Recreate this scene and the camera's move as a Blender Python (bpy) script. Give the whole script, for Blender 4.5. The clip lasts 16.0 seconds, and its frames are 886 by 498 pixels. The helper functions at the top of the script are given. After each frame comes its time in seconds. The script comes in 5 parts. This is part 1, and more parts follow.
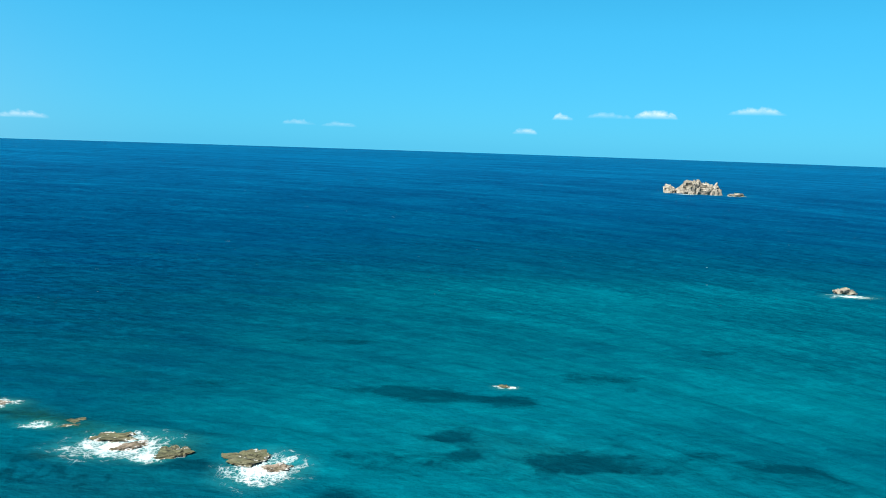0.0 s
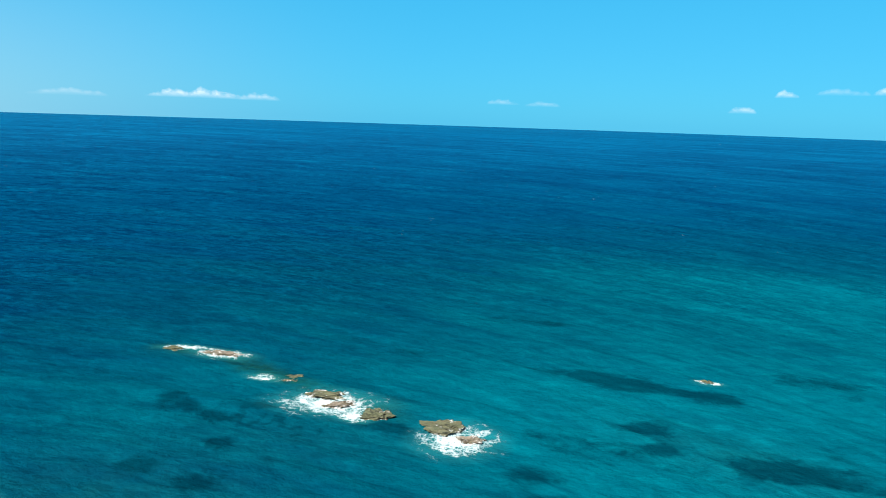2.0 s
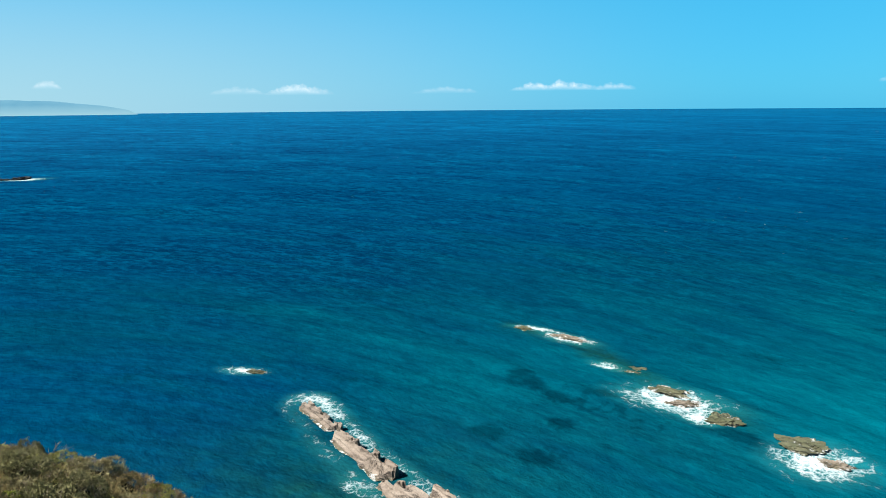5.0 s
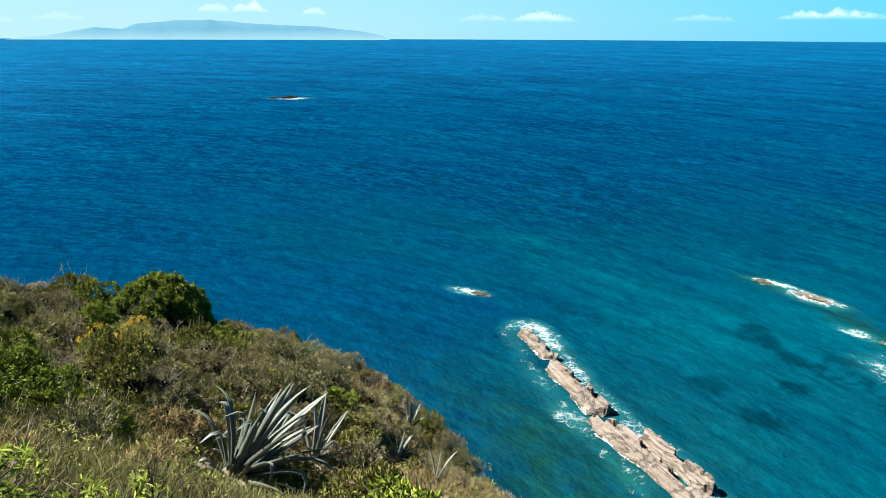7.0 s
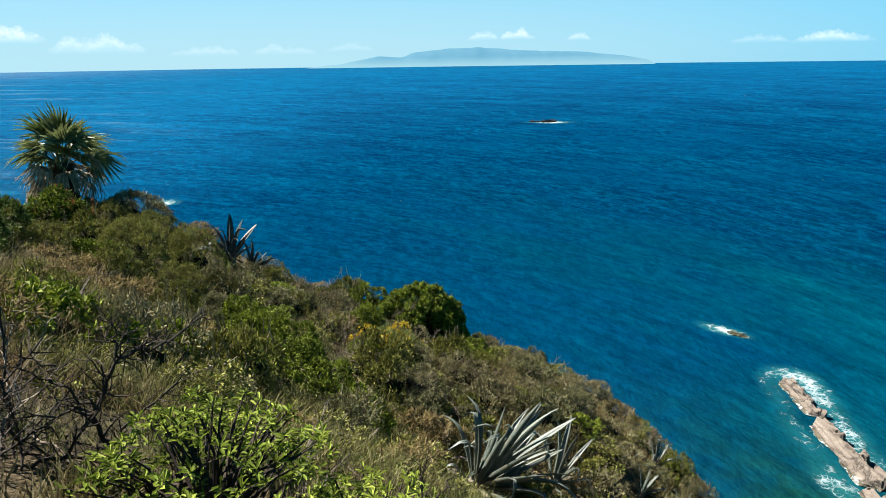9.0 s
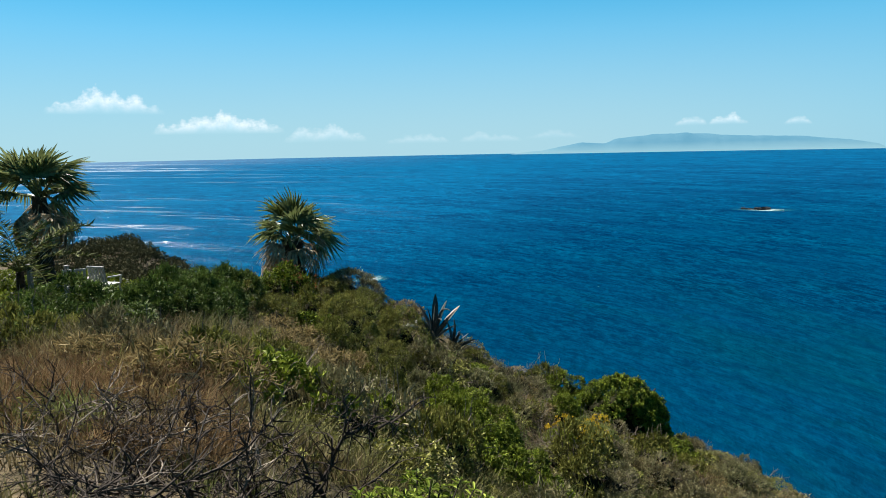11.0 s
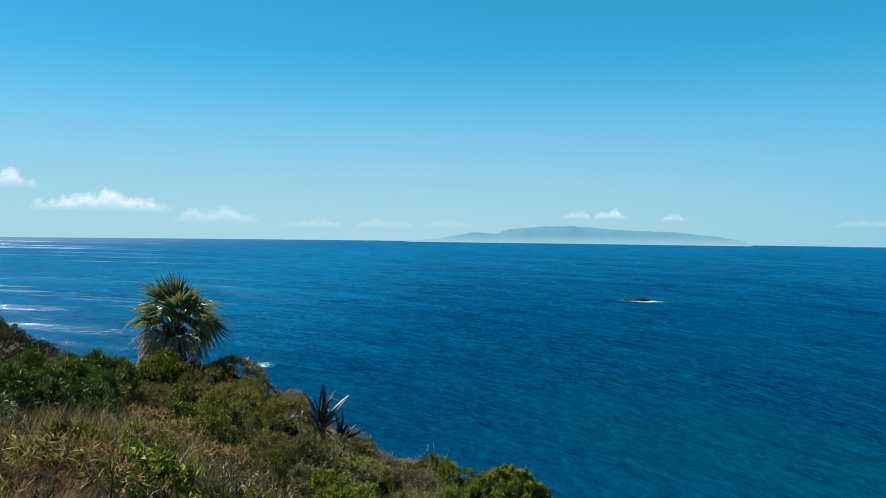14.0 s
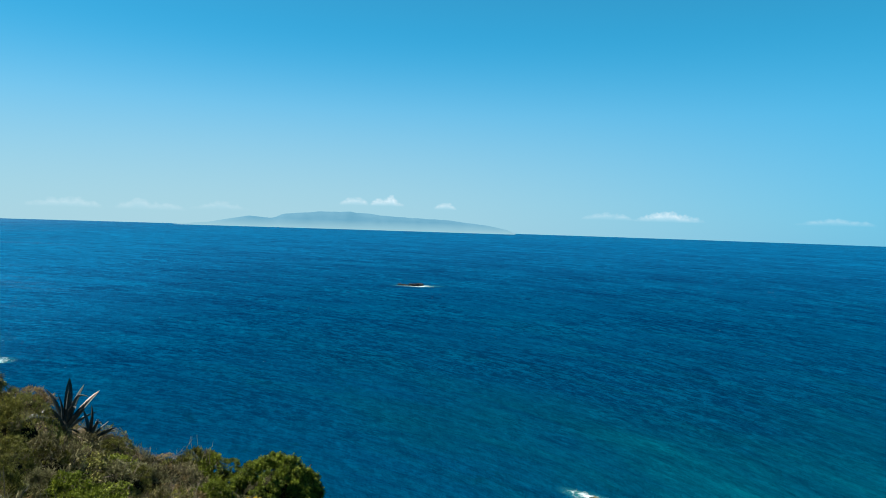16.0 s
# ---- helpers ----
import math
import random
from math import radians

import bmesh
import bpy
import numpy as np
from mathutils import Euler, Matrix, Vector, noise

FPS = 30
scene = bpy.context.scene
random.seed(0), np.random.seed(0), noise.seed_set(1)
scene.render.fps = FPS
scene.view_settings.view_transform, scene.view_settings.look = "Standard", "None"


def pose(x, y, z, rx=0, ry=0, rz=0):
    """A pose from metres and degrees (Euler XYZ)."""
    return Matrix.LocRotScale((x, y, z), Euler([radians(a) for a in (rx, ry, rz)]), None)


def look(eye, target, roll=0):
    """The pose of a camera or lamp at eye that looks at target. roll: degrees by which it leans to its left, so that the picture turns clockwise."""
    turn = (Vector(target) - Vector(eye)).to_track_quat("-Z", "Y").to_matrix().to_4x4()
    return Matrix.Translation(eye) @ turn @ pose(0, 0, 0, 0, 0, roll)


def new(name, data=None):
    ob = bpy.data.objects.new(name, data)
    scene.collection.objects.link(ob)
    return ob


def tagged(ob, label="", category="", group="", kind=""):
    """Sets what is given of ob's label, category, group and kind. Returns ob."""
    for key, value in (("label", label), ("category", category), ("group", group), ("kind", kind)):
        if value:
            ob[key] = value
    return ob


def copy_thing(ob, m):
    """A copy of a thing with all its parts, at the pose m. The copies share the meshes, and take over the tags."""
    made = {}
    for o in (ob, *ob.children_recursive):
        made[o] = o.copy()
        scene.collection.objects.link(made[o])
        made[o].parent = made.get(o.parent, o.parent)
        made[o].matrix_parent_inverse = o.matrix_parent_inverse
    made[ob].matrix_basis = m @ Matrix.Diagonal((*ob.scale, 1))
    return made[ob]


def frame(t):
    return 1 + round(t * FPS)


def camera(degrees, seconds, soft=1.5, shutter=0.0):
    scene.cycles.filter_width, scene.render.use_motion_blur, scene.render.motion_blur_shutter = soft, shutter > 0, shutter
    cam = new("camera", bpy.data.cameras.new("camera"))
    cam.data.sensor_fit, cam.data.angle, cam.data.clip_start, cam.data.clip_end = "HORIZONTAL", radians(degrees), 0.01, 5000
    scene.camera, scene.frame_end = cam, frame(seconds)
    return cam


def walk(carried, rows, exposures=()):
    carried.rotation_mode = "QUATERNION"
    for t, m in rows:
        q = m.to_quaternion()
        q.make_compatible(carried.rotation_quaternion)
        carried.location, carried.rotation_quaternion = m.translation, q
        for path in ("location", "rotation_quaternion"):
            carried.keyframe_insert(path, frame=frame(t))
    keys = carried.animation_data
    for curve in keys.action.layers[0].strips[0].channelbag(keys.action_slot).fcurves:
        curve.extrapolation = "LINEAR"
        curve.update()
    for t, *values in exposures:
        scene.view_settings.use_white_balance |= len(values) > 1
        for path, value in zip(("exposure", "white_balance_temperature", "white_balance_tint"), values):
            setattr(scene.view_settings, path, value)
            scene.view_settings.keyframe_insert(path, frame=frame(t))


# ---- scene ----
cam = camera(62.41, 16.0, soft=1.0)
PATH = [
    (0, (0.208, -0.112, 39.970), (0.1937, 1.8679, 39.6907), 1.90),
    (0.5, (0.174, -0.075, 39.978), (0.0474, 1.8984, 39.6806), 1.82),
    (1, (0.129, -0.033, 39.989), (-0.0901, 1.9290, 39.6698), 1.60),
    (1.5, (0.028, -0.007, 40.005), (-0.3330, 1.9296, 39.6607), 1.70),
    (2, (-0.075, 0.019, 40.028), (-0.6166, 1.9129, 39.6789), 1.86),
    (2.5, (-0.121, 0.073, 40.031), (-0.7603, 1.9308, 39.6595), 1.30),
    (3, (-0.182, 0.110, 40.015), (-0.9429, 1.9144, 39.6089), 0.67),
    (3.2, (-0.192, 0.115, 40.011), (-1.0162, 1.8957, 39.6229), -0.21),
    (5.3, (-0.144, -0.005, 40.017), (-1.5620, 1.3484, 39.6192), -0.41),
    (5.5, (-0.137, -0.007, 40.012), (-1.6009, 1.2941, 39.6093), -0.48),
    (6, (-0.151, -0.024, 40.004), (-1.6945, 1.1613, 39.5434), -0.27),
    (6.5, (-0.232, -0.062, 39.991), (-1.8496, 0.9862, 39.4560), -0.02),
    (7, (-0.320, -0.083, 39.947), (-2.0036, 0.8359, 39.3805), 0.25),
    (7.5, (-0.356, -0.126, 39.926), (-2.1205, 0.6354, 39.3740), -0.00),
    (8, (-0.367, -0.158, 39.914), (-2.2030, 0.4440, 39.3959), -0.25),
    (8.5, (-0.381, -0.192, 39.929), (-2.2650, 0.2495, 39.4245), -0.61),
    (9, (-0.394, -0.235, 39.936), (-2.3083, 0.0568, 39.4339), -0.80),
    (9.5, (-0.393, -0.282, 39.942), (-2.3310, -0.1247, 39.4746), -0.41),
    (10, (-0.373, -0.311, 39.962), (-2.3292, -0.2896, 39.5446), -1.21),
    (10.2, (-0.368, -0.321, 39.973), (-2.3315, -0.3662, 39.5945), -1.43),
    (12.3, (-0.397, -0.421, 40.032), (-2.3504, -0.8195, 39.8725), -0.26),
    (12.5, (-0.457, -0.400, 40.034), (-2.4082, -0.8168, 39.8943), -0.33),
    (13, (-0.372, -0.381, 40.038), (-2.3425, -0.7054, 39.9298), 0.47),
    (13.5, (-0.313, -0.348, 40.062), (-2.3080, -0.4803, 40.0156), 0.77),
    (14, (-0.327, -0.308, 40.069), (-2.3263, -0.2523, 40.0317), 0.68),
    (14.5, (-0.405, -0.288, 40.074), (-2.3928, -0.0655, 40.0457), 1.91),
    (15, (-0.350, -0.292, 40.074), (-2.3220, 0.0404, 40.0577), 1.61),
    (15.5, (-0.308, -0.235, 40.072), (-2.2475, 0.2517, 40.0525), 1.38),
    (16, (-0.264, -0.180, 40.076), (-2.1548, 0.4693, 40.0120), 1.84),
]
walk(cam, [(t, look(eye, target, roll)) for t, eye, target, roll in PATH],
     [(0, 2.07), (5.5, 2.01), (6.5, 2.16), (7, 2.34), (8, 2.28), (10, 2.07), (12.5, 1.87), (16, 1.89)])

# world, sun, exposure
SUN_AZ, SUN_EL = 143.0, 50.0
world = bpy.data.worlds.new("world")
scene.world = world
world.use_nodes = True
wt = world.node_tree
sky = wt.nodes.new("ShaderNodeTexSky")
sky.sky_type = "NISHITA"
sky.sun_disc = False
sky.sun_elevation, sky.sun_rotation = radians(SUN_EL), radians(-SUN_AZ)
sky.altitude, sky.air_density, sky.dust_density, sky.ozone_density = 0, 0.9, 0.4, 3.0
tune = wt.nodes.new("ShaderNodeMix")
tune.data_type, tune.blend_type = "RGBA", "MULTIPLY"
tune.inputs[0].default_value = 1.0
tune.inputs[7].default_value = (0.29, 0.9, 1.1, 1)
wt.links.new(sky.outputs[0], tune.inputs[6])
air = wt.nodes.new("ShaderNodeMix")
air.data_type = "RGBA"
air.inputs[7].default_value = (0.32, 4.9, 8.6, 1)
where = wt.nodes.new("ShaderNodeTexCoord")
split = wt.nodes.new("ShaderNodeSeparateXYZ")
wt.links.new(where.outputs["Generated"], split.inputs[0])
height = wt.nodes.new("ShaderNodeMapRange")
height.interpolation_type = "SMOOTHSTEP"
height.inputs["From Min"].default_value, height.inputs["From Max"].default_value = 0.05, 0.8
height.inputs["To Min"].default_value, height.inputs["To Max"].default_value = 0.72, 0.0
wt.links.new(split.outputs[2], height.inputs["Value"])
wt.links.new(height.outputs[0], air.inputs[0])
dome = wt.nodes.new("ShaderNodeMapRange")
dome.inputs["From Min"].default_value, dome.inputs["From Max"].default_value = 0.15, 0.75
dome.inputs["To Min"].default_value, dome.inputs["To Max"].default_value = 0.0283, 0.0108
wt.links.new(split.outputs[2], dome.inputs["Value"])
wt.links.new(tune.outputs[2], air.inputs[6])
bg = wt.nodes["Background"]
wt.links.new(dome.outputs[0], bg.inputs[1])
# sea haze, thickest at the horizon on the sunward side
facing = wt.nodes.new("ShaderNodeVectorMath")
facing.operation = "DOT_PRODUCT"
facing.inputs[1].default_value = (-math.sin(radians(SUN_AZ - 25)), math.cos(radians(SUN_AZ - 25)), 0)
wt.links.new(where.outputs["Generated"], facing.inputs[0])
sunward = wt.nodes.new("ShaderNodeMapRange")
sunward.interpolation_type = "SMOOTHSTEP"
sunward.inputs["From Min"].default_value, sunward.inputs["From Max"].default_value = -0.2, 0.95
sunward.inputs["To Min"].default_value, sunward.inputs["To Max"].default_value = 0.06, 0.8
wt.links.new(facing.outputs["Value"], sunward.inputs["Value"])
low = wt.nodes.new("ShaderNodeMapRange")
low.interpolation_type = "SMOOTHSTEP"
low.inputs["From Min"].default_value, low.inputs["From Max"].default_value = -0.02, 0.26
low.inputs["To Min"].default_value, low.inputs["To Max"].default_value = 1.0, 0.0
wt.links.new(split.outputs[2], low.inputs["Value"])
amount = wt.nodes.new("ShaderNodeMath")
amount.operation = "MULTIPLY"
wt.links.new(sunward.outputs[0], amount.inputs[0])
wt.links.new(low.outputs[0], amount.inputs[1])
haze = wt.nodes.new("ShaderNodeMix")
haze.data_type = "RGBA"
haze.inputs[7].default_value = (4.7, 6.7, 7.2, 1)
wt.links.new(amount.outputs[0], haze.inputs[0])
wt.links.new(air.outputs[2], haze.inputs[6])
wt.links.new(haze.outputs[2], bg.inputs[0])
to_sun = Vector((-math.sin(radians(SUN_AZ)) * math.cos(radians(SUN_EL)), math.cos(radians(SUN_AZ)) * math.cos(radians(SUN_EL)), math.sin(radians(SUN_EL))))
sun = new("sun", bpy.data.lights.new("sun", "SUN"))
sun.data.energy, sun.data.angle, sun.data.color = 5.0, radians(0.5), (1.0, 0.95, 0.87)
sun.matrix_world = look((0, 0, 80), Vector((0, 0, 80)) - to_sun)

# ---------------------------------------------------------------- helpers
rng = np.random.default_rng(7)


def smooth(a, b, v):
    t = np.clip((v - a) / (b - a), 0, 1)
    return t * t * (3 - 2 * t)


def vnoise(x, y, seed=0):
    """Smooth value noise in 0..1 over arrays."""
    x, y = np.asarray(x, float), np.asarray(y, float)
    xi, yi = np.floor(x).astype(np.int64), np.floor(y).astype(np.int64)
    fx, fy = x - xi, y - yi
    fx, fy = fx * fx * (3 - 2 * fx), fy * fy * (3 - 2 * fy)

    def h(a, b):
        n = (a * 374761393 + b * 668265263 + seed * 982451653) & 0x7FFFFFFF
        n = ((n ^ (n >> 13)) * 1274126177) & 0x7FFFFFFF
        return ((n ^ (n >> 16)) & 0xFFFF) / 65535.0
    return (h(xi, yi) * (1 - fx) + h(xi + 1, yi) * fx) * (1 - fy) + (h(xi, yi + 1) * (1 - fx) + h(xi + 1, yi + 1) * fx) * fy


def fbm(x, y, seed=0, octaves=4):
    s, a, f = 0, 0.5, 1.0
    for k in range(octaves):
        s = s + a * vnoise(x * f + 17.3 * k, y * f - 9.1 * k, seed + k)
        a, f = a * 0.5, f * 2.03
    return s / (1 - 0.5 ** octaves)


def mesh(name, verts, faces, material=None, soft=False):
    me = bpy.data.meshes.new(name)
    me.from_pydata(np.asarray(verts).tolist(), [], np.asarray(faces).tolist() if isinstance(faces, np.ndarray) else faces)
    if material:
        me.materials.append(material)
    if soft:
        me.polygons.foreach_set("use_smooth", [True] * len(me.polygons))
    me.update()
    return me


def part(name, data, parent, label="", m=None):
    ob = new(name, data)
    ob.parent = parent
    if m is not None:
        ob.matrix_basis = m
    if label:
        tagged(ob, label)
    return ob


def grid_faces(rows, cols, wrap=False):
    i, j = np.meshgrid(np.arange(rows - 1), np.arange(cols if wrap else cols - 1), indexing="ij")
    k = (j + 1) % cols
    return np.stack([i * cols + j, i * cols + k, (i + 1) * cols + k, (i + 1) * cols + j], -1).reshape(-1, 4)


TONE = 0.51  # the tints below are as they look in full sun; this takes them to true reflectance


class Mix:
    """Short hands for building a node material."""

    def __init__(self, name, rough=0.8, specular=0.3):
        self.m = bpy.data.materials.new(name)
        self.m.use_nodes = True
        self.t = self.m.node_tree
        self.b = self.t.nodes["Principled BSDF"]
        self.b.inputs["Roughness"].default_value = rough
        self.b.inputs["Specular IOR Level"].default_value = specular
        self.co = self.t.nodes.new("ShaderNodeTexCoord")
        self.geo = self.t.nodes.new("ShaderNodeNewGeometry")

    def put(self, socket, v):
        if hasattr(v, "links"):
            self.t.links.new(v, socket)
        elif isinstance(v, tuple) and len(v) == 3 and socket.type == "RGBA":
            socket.default_value = (*v, 1)
        else:
            socket.default_value = v

    def scaled(self, scale, world=True, turn=0.0):
        n = self.t.nodes.new("ShaderNodeMapping")
        n.inputs["Scale"].default_value = scale
        n.inputs["Rotation"].default_value = (0, 0, turn)
        self.t.links.new(self.geo.outputs["Position"] if world else self.co.outputs["Object"], n.inputs[0])
        return n.outputs[0]

    def noise(self, scale, vec=None, detail=4.0, rough=0.55, dist=0.0):
        n = self.t.nodes.new("ShaderNodeTexNoise")
        n.inputs["Scale"].default_value, n.inputs["Detail"].default_value = scale, detail
        n.inputs["Roughness"].default_value, n.inputs["Distortion"].default_value = rough, dist
        self.t.links.new(vec or self.co.outputs["Object"], n.inputs["Vector"])
        return n.outputs["Fac"]

    def voronoi(self, scale, vec=None, feature="DISTANCE_TO_EDGE"):
        n = self.t.nodes.new("ShaderNodeTexVoronoi")
        n.feature = feature
        n.inputs["Scale"].default_value = scale
        self.t.links.new(vec or self.co.outputs["Object"], n.inputs["Vector"])
        return n.outputs["Distance"]

    def ramp(self, v, *stops):
        n = self.t.nodes.new("ShaderNodeValToRGB")
        e = n.color_ramp.elements
        while len(e) < len(stops):
            e.new(0.5)
        for k, (p, c) in enumerate(stops):
            e[k].position = p
            e[k].color = (*c, 1) if isinstance(c, tuple) else (c, c, c, 1)
        self.t.links.new(v, n.inputs[0])
        return n.outputs[0]

    def math(self, op, a, b=0.0, clamp=False):
        n = self.t.nodes.new("ShaderNodeMath")
        n.operation, n.use_clamp = op, clamp
        self.put(n.inputs[0], a)
        self.put(n.inputs[1], b)
        return n.outputs[0]

    def mix(self, f, a, b, how="MIX"):
        n = self.t.nodes.new("ShaderNodeMix")
        n.data_type, n.blend_type = "RGBA", how
        self.put(n.inputs[0], f)
        self.put(n.inputs[6], a)
        self.put(n.inputs[7], b)
        return n.outputs[2]

    def attr(self, name):
        n = self.t.nodes.new("ShaderNodeAttribute")
        n.attribute_name = name
        return n.outputs["Fac"]

    def island(self):
        return self.geo.outputs["Random Per Island"]

    def own(self):
        return self.t.nodes.new("ShaderNodeObjectInfo").outputs["Random"]

    def tone(self, v, gain=TONE):
        return self.mix(1.0, v, (gain, gain, gain), "MULTIPLY")

    def color(self, v):
        self.put(self.b.inputs["Base Color"], v)
        return self

    def rough(self, v):
        self.put(self.b.inputs["Roughness"], v)
        return self

    def bump(self, height, strength=0.4, distance=0.05):
        n = self.t.nodes.new("ShaderNodeBump")
        n.inputs["Strength"].default_value, n.inputs["Distance"].default_value = strength, distance
        self.t.links.new(height, n.inputs["Height"])
        self.t.links.new(n.outputs[0], self.b.inputs["Normal"])
        return self


# ---------------------------------------------------------------- materials
def leafy(name, lo, mid, hi, rough=0.6, glow=0.14, specular=0.1):
    """Leaves whose tint varies leaf by leaf and plant by plant; light comes through them a little."""
    lo, mid, hi = (tuple(v * gain for v in tint) for tint, gain in ((lo, 0.5), (mid, 0.88), (hi, 1.2)))
    k = Mix(name, rough, specular)
    clump = k.ramp(k.noise(7.0, k.scaled((1, 1, 1)), 3), (0.36, 0.0), (0.64, 1.0))
    c = k.ramp(k.math("ADD", k.math("MULTIPLY", k.island(), 0.55), k.math("MULTIPLY", clump, 0.45)), (0.08, lo), (0.5, mid), (0.95, hi))
    c = k.mix(k.math("MULTIPLY", k.own(), 0.25), c, hi)
    c = k.mix(k.ramp(k.noise(1.3, k.scaled((1, 1, 1))), (0.35, 0.0), (0.75, 0.35)), c, lo)
    c = k.tone(c)
    k.color(c)
    if glow:
        tr = k.t.nodes.new("ShaderNodeBsdfTranslucent")
        k.put(tr.inputs[0], c)
        ms = k.t.nodes.new("ShaderNodeMixShader")
        ms.inputs[0].default_value = glow
        k.t.links.new(k.b.outputs[0], ms.inputs[1])
        k.t.links.new(tr.outputs[0], ms.inputs[2])
        k.t.links.new(ms.outputs[0], k.t.nodes["Material Output"].inputs[0])
    return k.m


def plain(name, lo, hi, scale=6.0, rough=0.85, bump=0.4, distance=0.02, specular=0.2):
    k = Mix(name, rough, specular)
    n = k.noise(scale, detail=8)
    k.color(k.tone(k.ramp(n, (0.3, lo), (0.7, hi))))
    return k.bump(n, bump, distance).m


M_OLIVE = leafy("olive_leaves", (0.06, 0.066, 0.013), (0.21, 0.225, 0.045), (0.50, 0.49, 0.13))
M_DENSE = leafy("dense_green_leaves", (0.04, 0.065, 0.008), (0.165, 0.235, 0.022), (0.44, 0.52, 0.06), 0.65)
M_MASTIC = leafy("mastic_leaves", (0.045, 0.07, 0.009), (0.19, 0.265, 0.025), (0.46, 0.55, 0.068), 0.6, 0.12)
# maquis green darkened: the backlit headland's shade is put into the tint
M_MAQUIS = leafy("shaded_maquis_leaves", (0.03, 0.036, 0.016), (0.085, 0.09, 0.04), (0.20, 0.19, 0.10), 0.8, 0.05, 0.02)
M_LIME = leafy("lime_leaves", (0.05, 0.085, 0.009), (0.23, 0.33, 0.03), (0.58, 0.66, 0.12), 0.6, 0.28, 0.08)
M_OLEANDER = leafy("oleander_leaves", (0.03, 0.055, 0.012), (0.095, 0.17, 0.03), (0.29, 0.38, 0.09), 0.6, 0.12, 0.12)
M_GREY = leafy("grey_green_leaves", (0.085, 0.092, 0.04), (0.22, 0.225, 0.10), (0.44, 0.42, 0.21))
M_DRYSCRUB = leafy("dry_scrub_leaves", (0.085, 0.078, 0.036), (0.25, 0.228, 0.108), (0.58, 0.53, 0.29), 0.8, 0.1)
M_STRAW = leafy("straw_blades", (0.242, 0.181, 0.076), (0.393, 0.302, 0.129), (0.575, 0.454, 0.227), 0.75, 0.3)
M_RUST = leafy("rusty_dry_blades", (0.11, 0.062, 0.027), (0.27, 0.165, 0.072), (0.52, 0.36, 0.19), 0.8, 0.25)
M_HAY = leafy("yellow_green_grass", (0.08, 0.085, 0.025), (0.22, 0.22, 0.07), (0.46, 0.42, 0.17), 0.7, 0.2)
M_BLADE = leafy("green_blades", (0.121, 0.171, 0.040), (0.242, 0.302, 0.081), (0.403, 0.444, 0.161), 0.6, 0.35)


def meadow():
    k = Mix("patchy_dry_grass", 0.75, 0.2)
    patch = k.noise(0.55, k.scaled((1, 1, 1)), 4)
    dry = k.ramp(k.island(), (0.0, (0.07, 0.05, 0.024)), (0.5, (0.19, 0.148, 0.07)), (1.0, (0.40, 0.33, 0.18)))
    green = k.ramp(k.island(), (0.0, (0.04, 0.052, 0.013)), (0.6, (0.125, 0.145, 0.045)), (1.0, (0.30, 0.29, 0.12)))
    c = k.mix(k.ramp(patch, (0.42, 0.0), (0.58, 1.0)), dry, green)
    c = k.tone(c)
    k.color(c)
    tr = k.t.nodes.new("ShaderNodeBsdfTranslucent")
    k.put(tr.inputs[0], c)
    ms = k.t.nodes.new("ShaderNodeMixShader")
    ms.inputs[0].default_value = 0.35
    k.t.links.new(k.b.outputs[0], ms.inputs[1])
    k.t.links.new(tr.outputs[0], ms.inputs[2])
    k.t.links.new(ms.outputs[0], k.t.nodes["Material Output"].inputs[0])
    return k.m


M_MEADOW = meadow()
M_YELLOW = leafy("yellow_flowers", (0.616, 0.370, 0.012), (0.780, 0.517, 0.025), (0.780, 0.641, 0.062), 0.7, 0.3)
M_PALEBLOOM = leafy("white_blooms", (0.62, 0.6, 0.5), (0.8, 0.78, 0.7), (0.9, 0.88, 0.8), 0.7, 0.2)
M_REDTIP = leafy("red_flowers", (0.16, 0.035, 0.016), (0.28, 0.07, 0.03), (0.40, 0.14, 0.05), 0.7, 0.3)
M_PALM = leafy("palm_green", (0.045, 0.07, 0.016), (0.13, 0.175, 0.045), (0.40, 0.45, 0.20), 0.45, 0.25, 0.25)
M_DATE = leafy("date_palm_green", (0.04, 0.06, 0.015), (0.12, 0.15, 0.04), (0.28, 0.31, 0.10), 0.7, 0.2, 0.05)
M_PALMDRY = leafy("palm_dry_fronds", (0.24, 0.175, 0.10), (0.52, 0.40, 0.25), (0.85, 0.71, 0.50), 0.8, 0.2)
M_TWIG = plain("dark_bark", (0.020, 0.014, 0.011), (0.072, 0.054, 0.040), 14, 0.9)
M_DEADWOOD = plain("bleached_twigs", (0.075, 0.058, 0.045), (0.40, 0.335, 0.265), 9, 0.9)
M_TRUNK = plain("palm_trunk_fibre", (0.022, 0.016, 0.011), (0.094, 0.068, 0.043), 11, 0.95, 0.9, 0.05)
# near-black tint that stands in for the shade deep inside the shrubs
M_CORE = plain("inner_shade", (0.009, 0.010, 0.004), (0.032, 0.032, 0.014), 6, 1.0, 0.8, 0.06, 0.05)
M_CONCRETE = plain("rough_concrete", (0.12, 0.11, 0.095), (0.23, 0.215, 0.19), 3, 0.9, 0.4, 0.02)
M_POST = plain("weathered_post", (0.216, 0.209, 0.194), (0.360, 0.346, 0.317), 12, 0.7)
M_WHITE = plain("white_plastic", (0.446, 0.439, 0.403), (0.576, 0.569, 0.540), 5, 0.5, 0.1)
M_WIRE = plain("dark_wire", (0.009, 0.009, 0.009), (0.029, 0.029, 0.026), 20, 0.6)


